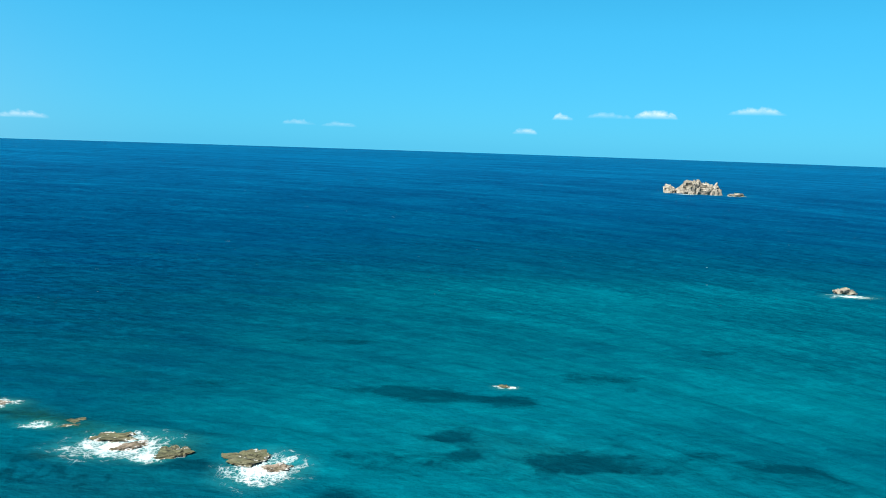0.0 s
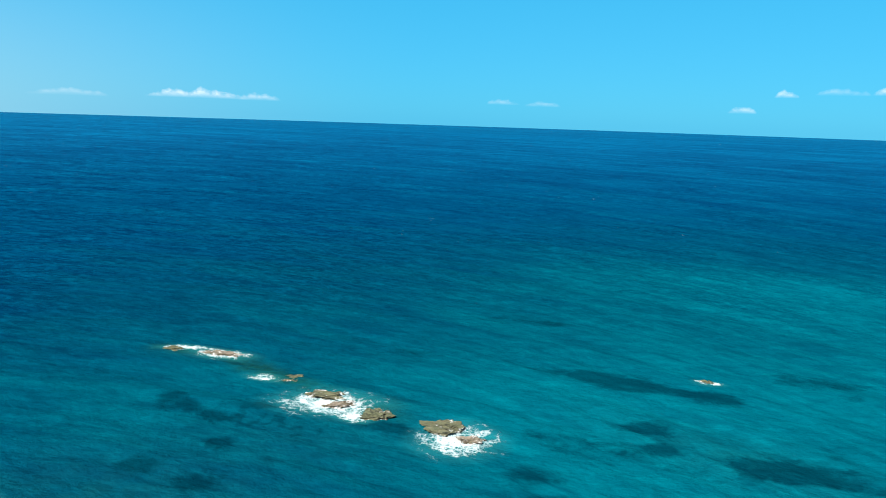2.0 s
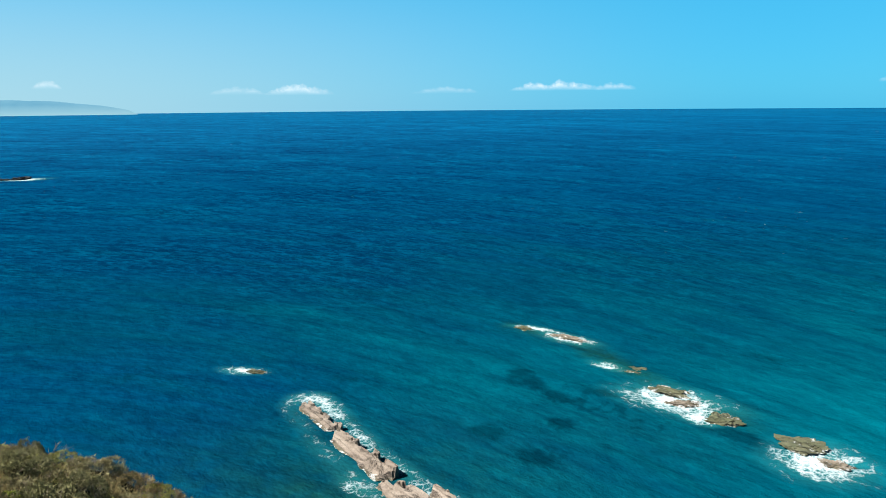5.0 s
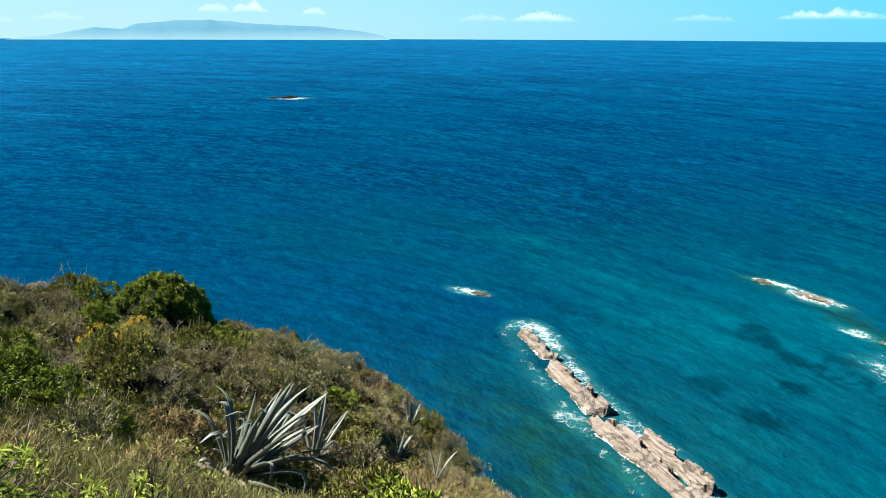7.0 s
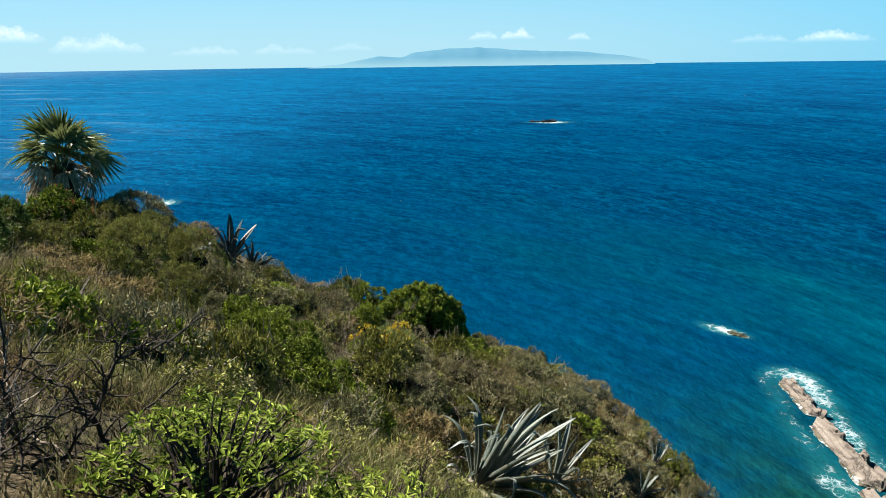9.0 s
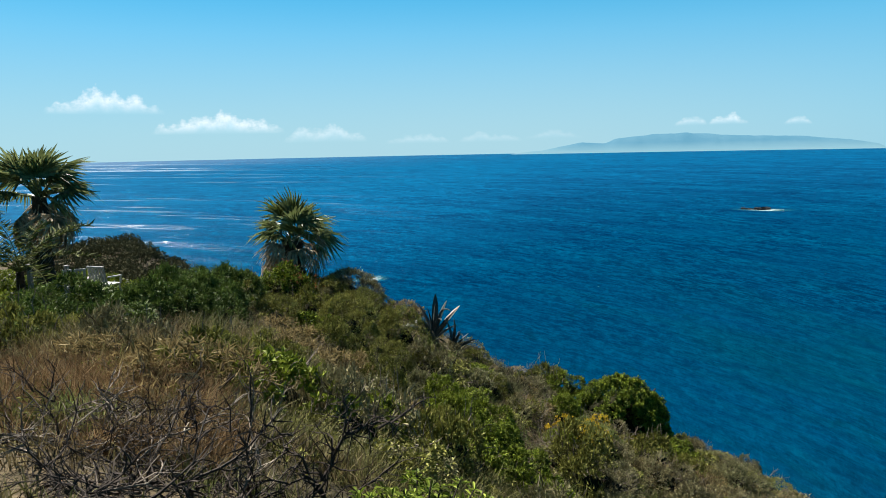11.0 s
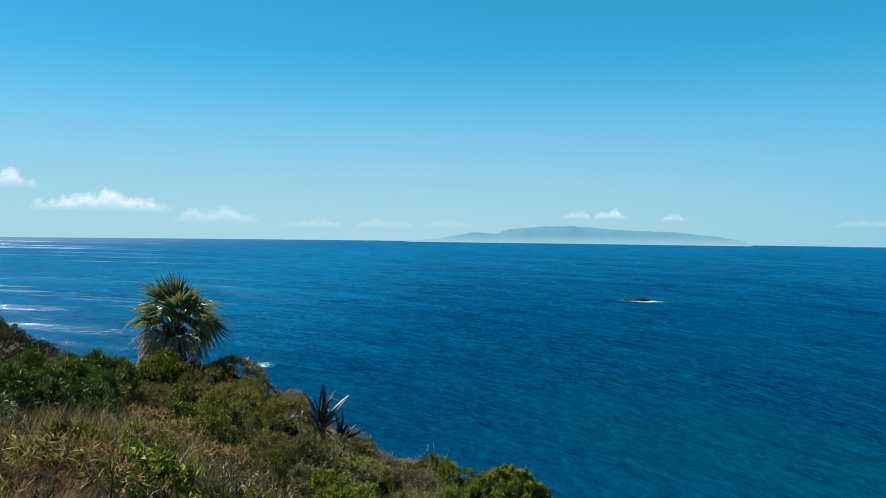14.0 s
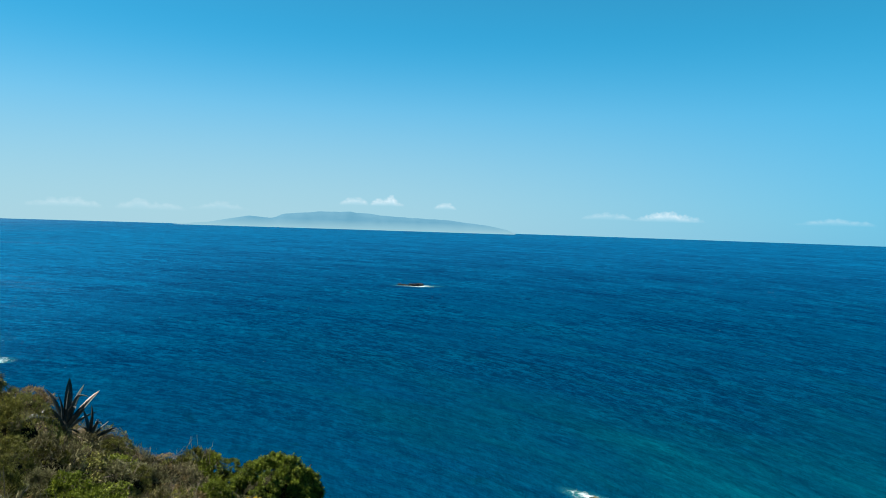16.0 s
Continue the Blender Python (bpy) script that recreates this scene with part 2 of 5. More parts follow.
def agave_material():
    k = Mix("agave_blue_grey", 0.5, 0.35)
    streak = k.noise(1.0, k.scaled((24, 24, 1.2), False), 5)
    c = k.ramp(streak, (0.3, (0.070, 0.094, 0.078)), (0.55, (0.135, 0.167, 0.14)), (0.8, (0.23, 0.262, 0.22)))
    c = k.mix(k.math("MULTIPLY", k.own(), 0.4), c, (0.214, 0.235, 0.186))
    dry = k.ramp(k.noise(2.3), (0.62, 0.0), (0.74, 0.8))
    return k.color(k.tone(k.mix(dry, c, (0.235, 0.186, 0.114)))).bump(streak, 0.25, 0.01).m


M_AGAVE = agave_material()
M_AGAVEDARK = plain("dark_agave_leaf", (0.03, 0.048, 0.05), (0.085, 0.11, 0.115), 5, 0.45)
M_AGAVEDRY = plain("withered_agave", (0.120, 0.098, 0.068), (0.315, 0.270, 0.203), 7, 0.85)


def ground_material():
    k = Mix("dry_hillside_soil", 0.95, 0.1)
    big, fine = k.noise(0.45, detail=6), k.noise(7.0, detail=8)
    c = k.ramp(big, (0.3, (0.055, 0.050, 0.022)), (0.5, (0.105, 0.080, 0.041)), (0.7, (0.176, 0.132, 0.077)))
    c = k.mix(k.ramp(fine, (0.3, 0.75), (0.6, 0.0)), c, (0.019, 0.019, 0.008))
    return k.color(k.tone(c)).bump(fine, 0.9, 0.12).m


def cliff_rock_material(name, lo, mid, hi, wet=True):
    k = Mix(name, 0.85, 0.25)
    z = k.scaled((0.25, 0.25, 1.6))
    layer = k.noise(1.3, z, 8, 0.6, 0.6)
    line = k.noise(0.32, k.scaled((0.8, 1.3, 2.0), True, radians(14)), 7, 0.6, 0.8)
    crack = k.math("ABSOLUTE", k.math("SUBTRACT", line, 0.5))
    c = k.ramp(layer, (0.25, lo), (0.5, mid), (0.75, hi))
    c = k.mix(k.ramp(k.noise(5.0, k.scaled((1, 1, 1)), 8), (0.3, 0.6), (0.6, 0.0)), c, lo)
    c = k.mix(k.ramp(crack, (0.0, 0.85), (0.018, 0.0)), c, tuple(v * 0.3 for v in lo))
    if not wet and hi[0] > 0.1:
        up = k.t.nodes.new("ShaderNodeSeparateXYZ")
        k.t.links.new(k.geo.outputs["Normal"], up.inputs[0])
        scrub = k.math("ADD", up.outputs[2], k.math("MULTIPLY", k.math("SUBTRACT", k.noise(0.3, detail=6), 0.5), 1.6))
        c = k.mix(k.ramp(scrub, (0.7, 0.0), (0.95, 0.85)), c, (0.07, 0.075, 0.03))
    if wet:
        sep = k.t.nodes.new("ShaderNodeSeparateXYZ")
        k.t.links.new(k.geo.outputs["Position"], sep.inputs[0])
        tide = k.ramp(k.math("ADD", sep.outputs[2], k.math("MULTIPLY", k.noise(0.9, k.scaled((1, 1, 1))), 0.6)), (0.3, 1.0), (0.62, 0.0))
        c = k.mix(k.math("MULTIPLY", tide, 0.75), c, (0.075, 0.07, 0.035))
        wash = k.noise(0.9, k.scaled((1, 1, 1)), 7, 0.62, 1.2)
        wash = k.math("ADD", wash, k.math("MULTIPLY", sep.outputs[2], -0.55))
        c = k.mix(k.ramp(wash, (0.48, 0.0), (0.58, 0.85)), c, (0.62, 0.65, 0.66))
    k.color(k.tone(c))
    both = k.math("ADD", layer, k.math("MULTIPLY", k.ramp(crack, (0.0, 0.0), (0.03, 1.0)), 0.6))
    return k.bump(both, 0.7, 0.35).m


M_GROUND = ground_material()
M_LEDGE = cliff_rock_material("tan_ledge_sandstone", (0.13, 0.105, 0.083), (0.25, 0.205, 0.168), (0.37, 0.315, 0.265))
M_REEF = cliff_rock_material("weedy_reef_rock", (0.045, 0.056, 0.03), (0.10, 0.11, 0.06), (0.18, 0.175, 0.11))
M_STACK = cliff_rock_material("pale_stack_limestone", (0.10, 0.095, 0.08), (0.33, 0.31, 0.26), (0.55, 0.53, 0.47), False)
M_DARKROCK = cliff_rock_material("dark_wet_rock", (0.004, 0.008, 0.012), (0.008, 0.014, 0.02), (0.014, 0.022, 0.03), False)


def sea_material():
    k = Mix("sea_water", 0.6, 0.0)
    swell = k.t.nodes.new("ShaderNodeAttribute")
    swell.attribute_name = "swell"

    def along(x, y, scale, detail=5.0, rough=0.6, dist=0.0):
        n = k.t.nodes.new("ShaderNodeMapping")
        n.inputs["Scale"].default_value = (x, y, 1)
        k.t.links.new(swell.outputs["Vector"], n.inputs[0])
        return k.noise(scale, n.outputs[0], detail, rough, dist)

    flat = k.scaled((1, 1, 1))
    broad = along(3.4, 6.5, 1.0, 6, 0.6, 0.6)
    streak = along(7.0, 19.0, 1.0, 6, 0.62, 0.7)
    ripple = along(34.0, 70.0, 1.0, 5, 0.64, 0.7)
    chip = along(95.0, 190.0, 1.0, 4, 0.62, 0.5)
    wave = k.noise(0.34, k.scaled((0.6, 1.25, 1.0), True, radians(-16)), 6, 0.66, 0.5)
    # depth: bottle green over the sand, blue where the floor drops away
    shoal = k.math("ADD", k.attr("shoal"), k.math("MULTIPLY", k.math("SUBTRACT", streak, 0.5), 0.42), True)
    shoal = k.math("ADD", shoal, k.math("MULTIPLY", k.math("SUBTRACT", broad, 0.5), 0.62), True)
    c = k.ramp(shoal, (0.0, (0.0, 0.034, 0.084)), (0.3, (0.0, 0.038, 0.075)), (0.6, (0.0, 0.055, 0.088)), (1.0, (0.0, 0.085, 0.121)))
    green = k.math("MULTIPLY", k.attr("silt"), k.ramp(k.noise(0.3, flat, 6, 0.65), (0.32, 0.25), (0.62, 1.0)))
    c = k.mix(green, c, (0.004, 0.044, 0.040))
    # weed beds and drowned reef, ragged at their rims
    drift = k.noise(0.42, k.scaled((0.6, 1.0, 1)), 8, 0.68, 0.6)
    w = k.math("ADD", k.attr("weed"), k.math("MULTIPLY", k.math("SUBTRACT", drift, 0.5), 1.3))
    c = k.mix(k.ramp(w, (0.36, 0.0), (0.8, 0.8)), c, (0.0, 0.022, 0.038))
    # open sea; rim paints the brighter horizon and sunward side into the colour
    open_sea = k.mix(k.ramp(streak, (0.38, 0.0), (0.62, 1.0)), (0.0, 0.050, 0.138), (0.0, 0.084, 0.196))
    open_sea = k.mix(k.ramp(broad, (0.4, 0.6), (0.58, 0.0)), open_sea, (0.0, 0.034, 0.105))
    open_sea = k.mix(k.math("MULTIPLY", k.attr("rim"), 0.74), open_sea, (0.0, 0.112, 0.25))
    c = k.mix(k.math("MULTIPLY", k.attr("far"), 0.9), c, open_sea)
    band = along(6.0, 26.0, 1.0, 6, 0.62, 0.9)
    c = k.mix(k.ramp(band, (0.40, 0.3), (0.52, 0.0)), c, k.mix(1.0, c, (0.45, 0.5, 0.62), "MULTIPLY"))
    c = k.mix(k.ramp(band, (0.54, 0.0), (0.68, 0.3)), c, k.mix(1.0, c, (1.4, 1.4, 1.3), "MULTIPLY"))
    # wind chop painted into the colour: shaded backs and sky-lit faces of short-crested waves
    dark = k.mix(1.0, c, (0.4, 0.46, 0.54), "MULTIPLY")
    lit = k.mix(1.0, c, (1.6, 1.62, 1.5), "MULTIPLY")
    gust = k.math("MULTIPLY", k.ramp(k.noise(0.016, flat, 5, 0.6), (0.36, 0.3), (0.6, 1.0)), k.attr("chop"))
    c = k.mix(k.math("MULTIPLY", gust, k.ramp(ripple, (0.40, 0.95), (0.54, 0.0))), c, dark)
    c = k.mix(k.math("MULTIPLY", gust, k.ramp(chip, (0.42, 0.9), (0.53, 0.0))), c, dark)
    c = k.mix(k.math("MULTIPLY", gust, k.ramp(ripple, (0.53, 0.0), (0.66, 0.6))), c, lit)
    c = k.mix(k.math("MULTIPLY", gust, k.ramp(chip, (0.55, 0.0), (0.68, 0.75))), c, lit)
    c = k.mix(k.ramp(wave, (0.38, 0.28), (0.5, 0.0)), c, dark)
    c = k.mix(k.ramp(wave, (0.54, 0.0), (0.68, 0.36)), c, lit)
    # foam: solid where it breaks, lace where it drains away
    warp = k.t.nodes.new("ShaderNodeTexNoise")
    warp.inputs["Scale"].default_value, warp.inputs["Detail"].default_value = 0.8, 5
    k.t.links.new(flat, warp.inputs["Vector"])
    bent = k.mix(1.6, flat, warp.outputs["Color"], "ADD")
    lace = k.math("MINIMUM", k.voronoi(0.95, bent), k.math("ADD", k.voronoi(2.1, bent), 0.03))
    lace = k.ramp(lace, (0.0, 1.0), (0.2, 0.0))
    thick = k.noise(0.55, flat, 7, 0.66)
    f = k.math("ADD", k.math("MULTIPLY", k.attr("foam"), 0.84), k.math("MULTIPLY", k.math("SUBTRACT", thick, 0.5), 1.5))
    f = k.math("ADD", f, k.math("MULTIPLY", lace, 0.3))
    foam = k.math("MULTIPLY", k.ramp(f, (0.54, 0.0), (1.05, 1.0)), k.ramp(k.attr("foam"), (0.05, 0.0), (0.2, 1.0)))
    caps = k.ramp(along(85.0, 170.0, 1.0, 5, 0.66, 0.6), (0.69, 0.0), (0.76, 0.65))
    caps = k.math("MULTIPLY", k.math("MULTIPLY", caps, k.attr("open")), k.ramp(k.noise(0.012, flat, 3), (0.4, 0.1), (0.6, 1.0)))
    f = k.math("MAXIMUM", foam, caps)
    c = k.mix(k.ramp(k.attr("foam"), (0.08, 0.0), (0.7, 0.55)), c, (0.02, 0.17, 0.17))
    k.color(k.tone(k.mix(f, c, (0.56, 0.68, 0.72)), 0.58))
    chop = k.math("ADD", k.noise(0.55, k.scaled((0.55, 1, 1), True, radians(-14)), 6, 0.66), k.math("MULTIPLY", foam, 0.3))
    k.bump(chop, 0.7, 0.9)
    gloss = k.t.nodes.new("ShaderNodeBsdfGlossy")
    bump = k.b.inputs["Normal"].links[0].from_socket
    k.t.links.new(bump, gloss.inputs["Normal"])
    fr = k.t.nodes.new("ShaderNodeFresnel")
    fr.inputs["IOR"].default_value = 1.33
    # reflection capped by distance; sun glints and horizon sheen placed by bearing as gloss
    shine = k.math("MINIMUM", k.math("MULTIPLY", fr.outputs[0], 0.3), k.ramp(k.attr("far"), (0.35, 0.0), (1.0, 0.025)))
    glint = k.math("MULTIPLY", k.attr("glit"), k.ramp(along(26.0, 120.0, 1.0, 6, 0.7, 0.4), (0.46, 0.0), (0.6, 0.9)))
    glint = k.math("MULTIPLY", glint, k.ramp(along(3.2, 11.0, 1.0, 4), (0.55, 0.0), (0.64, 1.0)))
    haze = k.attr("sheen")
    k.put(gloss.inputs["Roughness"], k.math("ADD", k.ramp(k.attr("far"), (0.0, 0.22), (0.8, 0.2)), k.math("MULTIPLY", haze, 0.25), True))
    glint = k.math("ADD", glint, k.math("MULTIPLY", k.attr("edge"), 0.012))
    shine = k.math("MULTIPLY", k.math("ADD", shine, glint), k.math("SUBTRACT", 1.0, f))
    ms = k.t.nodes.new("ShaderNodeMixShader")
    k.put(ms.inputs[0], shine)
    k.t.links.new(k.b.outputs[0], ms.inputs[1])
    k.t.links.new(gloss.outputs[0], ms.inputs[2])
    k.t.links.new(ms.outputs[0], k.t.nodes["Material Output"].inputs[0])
    return k.m


M_SEA = sea_material()


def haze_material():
    """Far land that glows faintly, with the sea haze painted into its colour, palest at the foot."""
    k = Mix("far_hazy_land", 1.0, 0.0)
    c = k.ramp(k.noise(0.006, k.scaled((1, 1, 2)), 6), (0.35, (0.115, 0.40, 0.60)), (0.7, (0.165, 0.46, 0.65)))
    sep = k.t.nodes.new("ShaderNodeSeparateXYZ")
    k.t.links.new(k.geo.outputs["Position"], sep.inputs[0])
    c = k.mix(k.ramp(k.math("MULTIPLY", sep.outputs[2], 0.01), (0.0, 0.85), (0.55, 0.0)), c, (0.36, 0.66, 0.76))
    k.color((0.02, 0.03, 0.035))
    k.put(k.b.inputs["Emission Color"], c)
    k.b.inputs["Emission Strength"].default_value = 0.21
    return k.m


def cloud_material():
    """Small cumulus that glows: a heaped top with its sunlit edge painted in, a soft level foot."""
    k = Mix("cloud_vapour", 1.0, 0.0)
    gen = k.t.nodes.new("ShaderNodeSeparateXYZ")
    k.t.links.new(k.co.outputs["Generated"], gen.inputs[0])
    u = k.math("SUBTRACT", k.math("MULTIPLY", gen.outputs[0], 2.0), 1.0)
    v = gen.outputs[2]
    span = k.math("SUBTRACT", 1.0, k.math("MULTIPLY", u, u), True)
    heap = k.noise(0.010, k.scaled((1, 1, 0.35)), 3, 0.5)
    puff = k.noise(0.026, k.scaled((0.9, 0.9, 1.3)), 7, 0.62)
    top = k.math("MULTIPLY", k.math("POWER", span, 0.7), k.math("ADD", 0.1, k.math("MULTIPLY", heap, 1.1)))
    over = k.math("ADD", k.math("SUBTRACT", top, v), k.math("MULTIPLY", k.math("SUBTRACT", puff, 0.5), 0.42))
    a = k.math("MULTIPLY", k.ramp(over, (0.0, 0.0), (0.3, 1.0)), k.ramp(v, (0.04, 0.0), (0.34, 1.0)))
    a = k.math("MULTIPLY", a, k.ramp(puff, (0.25, 0.35), (0.6, 1.0)))
    a = k.math("MULTIPLY", a, k.ramp(span, (0.0, 0.0), (0.3, 1.0)))
    em = k.t.nodes.new("ShaderNodeEmission")
    k.put(em.inputs[0], k.ramp(k.math("SUBTRACT", 1.0, over, True), (0.45, (0.52, 0.74, 0.85)), (0.95, (0.93, 0.96, 0.98))))
    em.inputs[1].default_value = 0.31
    tr = k.t.nodes.new("ShaderNodeBsdfTransparent")
    ms = k.t.nodes.new("ShaderNodeMixShader")
    k.put(ms.inputs[0], k.math("MULTIPLY", a, k.t.nodes.new("ShaderNodeObjectInfo").outputs["Alpha"]))
    k.t.links.new(tr.outputs[0], ms.inputs[1])
    k.t.links.new(em.outputs[0], ms.inputs[2])
    k.t.links.new(ms.outputs[0], k.t.nodes["Material Output"].inputs[0])
    return k.m


M_HAZE, M_CLOUD = haze_material(), cloud_material()

# ---------------------------------------------------------------- sea
LEDGE = ((-78, 55.5), (-68, 52), (-60, 50), (-52, 48), (-44, 47), (-36, 45.5), (-30, 44.5))


def seg_dist(x, y, ax, ay, bx, by):
    dx, dy = bx - ax, by - ay
    t = np.clip(((x - ax) * dx + (y - ay) * dy) / (dx * dx + dy * dy), 0, 1)
    return np.hypot(x - ax - t * dx, y - ay - t * dy)


def line_dist(x, y, line):
    return np.min([seg_dist(x, y, *a, *b) for a, b in zip(line, line[1:])], axis=0)


def blob(x, y, cx, cy, rx, ry, turn=0.0):
    c, s = math.cos(radians(turn)), math.sin(radians(turn))
    u, v = (x - cx) * c + (y - cy) * s, -(x - cx) * s + (y - cy) * c
    return np.exp(-((u / rx) ** 2 + (v / ry) ** 2))


WEED = ((1.3, 97, 3.4), (3.5, 91, 2.0), (-11.2, 78.2, 3.8), (-7.4, 73, 3.2), (-49, 74, 2.3), (-46, 64, 3.0), (-54, 65.8, 3.0), (-63, 84, 2.8),
        (-50, 85, 1.8), (-55, 81, 2.2), (-59, 82, 2.0), (-17, 144, 5), (19, 90, 4.5), (55, 145, 5), (72, 136, 6), (12, 112, 5), (-3, 113, 5))
STREAK = ((-70, 113, -38, 116.5, 3.2), (-38, 116.5, -8, 115.5, 3.0), (-8, 115.5, 12, 112, 2.6), (26, 100, 50, 87, 3.0), (34, 88, 62, 80, 3.0),
          (-48, 182, -22, 177, 9), (-125, 98, -100, 95, 9), (15, 124, 34, 118, 4), (-120, 40, -95, 48, 8))
FOAM = ((-67.5, 103.5, 5.2, 2.2, 5), (-55.5, 95.6, 2.8, 1.2, 0), (-42, 90, 7.5, 4.2, 10), (-36.3, 86.6, 2.0, 1.4, 0), (-21.5, 84.5, 5.0, 4.6, 30),
        (10.6, 118.6, 2.2, 1.2, 0), (119, 212, 7, 3, 0), (-96, 56.7, 3.6, 1.3, 30), (-459, 140, 13, 8, 73), (-222, -50, 5, 4, -20),
        (-76, 104, 4, 1.2, 20), (240, 729, 30, 4, 0), (282, 724, 14, 5, 0))


def build_sea():
    az = np.concatenate([np.arange(-40, 146, 0.33), np.arange(146, 320, 3.0)])
    rad = np.concatenate([[5, 12, 20], np.geomspace(28, 900, 300), np.geomspace(930, 4990, 44)])
    A, R = np.meshgrid(np.radians(az), rad)
    X, Y = -R * np.sin(A), R * np.cos(A)
    Z = np.zeros_like(X)
    r2 = np.random.default_rng(3)
    perp = np.log(R) - 0.35 * A - 0.55 * 0.3 * np.log1p(np.exp((A - 0.35) / 0.3))
    for k in range(14):
        lam = 0.03 * 1.16 ** k
        ph = (perp + r2.normal(0, 0.12) * A) * 2 * math.pi / lam + r2.uniform(0, 6.28) + 3.0 * vnoise(A * 9 + k, perp * 6, k)
        Z += np.minimum(0.007 * lam * R, 0.06) * (np.sin(ph) + 0.25 * np.sin(2 * ph)) * (0.35 + 1.3 * vnoise(A * 26 + k * 7, perp * 40, k + 40))
    Z *= smooth(3000, 600, R) * smooth(20, 60, R)
    deg = np.degrees(A)
    mid = np.interp(deg, [-40, 0, 20, 50, 65, 80, 95, 120, 150], [300, 240, 195, 140, 105, 84, 72, 70, 70])
    shoal = 1 / (1 + np.exp((np.log(R) - np.log(mid)) / 0.2))
    shoal *= (0.62 + 0.55 * fbm(X / 60, Y / 22, 5)) * (1 - 0.3 * smooth(-2, 20, deg) - 0.3 * smooth(25, 70, deg))
    shoal += 0.45 * blob(X, Y, -7, 103, 26, 8, 0) + 0.3 * blob(X, Y, -16, 92, 9, 7) + 0.25 * blob(X, Y, 55, 205, 60, 22, -5) + 0.2 * blob(X, Y, 65, 122, 28, 10, -10)
    shoal += 0.12 * blob(X, Y, -73, 77, 13, 9, 20) + 0.15 * blob(X, Y, -122, 79, 16, 7, 30) + 0.1 * blob(X, Y, -150, 40, 30, 9, 20) + 0.2 * blob(X, Y, -14, 92, 9, 6)
    shoal += 0.5 * (0.18 * blob(X, Y, -128, 92, 40, 18, 20) + 0.24 * blob(X, Y, -150, 68, 40, 14, 10) + 0.22 * blob(X, Y, -132, 45, 30, 12, 20)) * (0.3 + 1.3 * fbm(X / 22, Y / 14, 27))
    shoal -= 0.45 * blob(X, Y, -40, 26, 55, 18, 10) + 0.25 * blob(X, Y, -85, 50, 10, 14, 20)
    weed = sum(1.0 * min(1, 3.4 / r) * blob(X, Y, x, y, r, r * 0.75, 10) for x, y, r in WEED)
    for ax, ay, bx, by, w in STREAK:
        weed = weed + 0.36 * np.exp(-(seg_dist(X, Y, ax, ay, bx, by) / w) ** 2)
    weed = weed + 0.5 * smooth(0.60, 0.78, fbm(X / 26 + 3, Y / 9, 11)) * smooth(420, 120, R)
    clump = smooth(0.52, 0.72, fbm(X / 3.4 + 2 * fbm(X / 2, Y / 2, 5), Y / 2.6 + 2 * fbm(X / 2, Y / 2, 6), 17, 5))
    weed = weed + 0.7 * clump * np.clip(blob(X, Y, -47, 78, 24, 14) + 0.5 * blob(X, Y, 8, 90, 26, 12) + blob(X, Y, -84, 62, 14, 9) + 0.35 * blob(X, Y, 40, 110, 30, 20), 0, 1)
    silt = 0.55 * blob(X, Y, -49, 41, 13, 4.5, -10) + 0.5 * blob(X, Y, -40, 39, 10, 4, -5) + 0.85 * blob(X, Y, -58, 99, 6, 2.5, -25) + 0.7 * smooth(105, 52, R) * smooth(22, 48, deg) * smooth(118, 92, deg)
    reef = line_dist(X, Y, ((-79, 103), (-66, 103), (-58, 99), (-51, 96), (-44, 93), (-35, 89)))
    silt = silt + 0.9 * np.exp(-(reef / 2.2) ** 2) * (0.5 + 0.8 * vnoise(X / 3, Y / 3, 4))
    silt = silt + 0.25 * blob(X, Y, 12, 92, 16, 7, -20) + 0.15 * blob(X, Y, -38, 80, 12, 7) + 0.6 * blob(X, Y, -34, 90, 5, 4)
    foam = sum(blob(X, Y, *f) for f in FOAM)
    d = line_dist(X, Y, LEDGE)
    north = smooth(-3, 3, Y - np.interp(X, [p[0] for p in LEDGE], [p[1] for p in LEDGE]))
    band = np.exp(-((d - 2.6) / 1.7) ** 2) * (0.32 + 0.34 * north) * (0.3 + 0.9 * vnoise(X / 4, Y / 4, 8))
    foam = np.clip(foam * 0.95 + band * smooth(-26, -36, X) + 0.3 * blob(X, Y, -79, 56.5, 3.5, 2.5) + 0.4 * blob(X, Y, -56, 46, 3.5, 2), 0, 1)
    sunside = smooth(72, 106, deg)
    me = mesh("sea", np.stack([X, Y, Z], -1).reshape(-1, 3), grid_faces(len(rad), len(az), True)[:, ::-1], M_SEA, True)
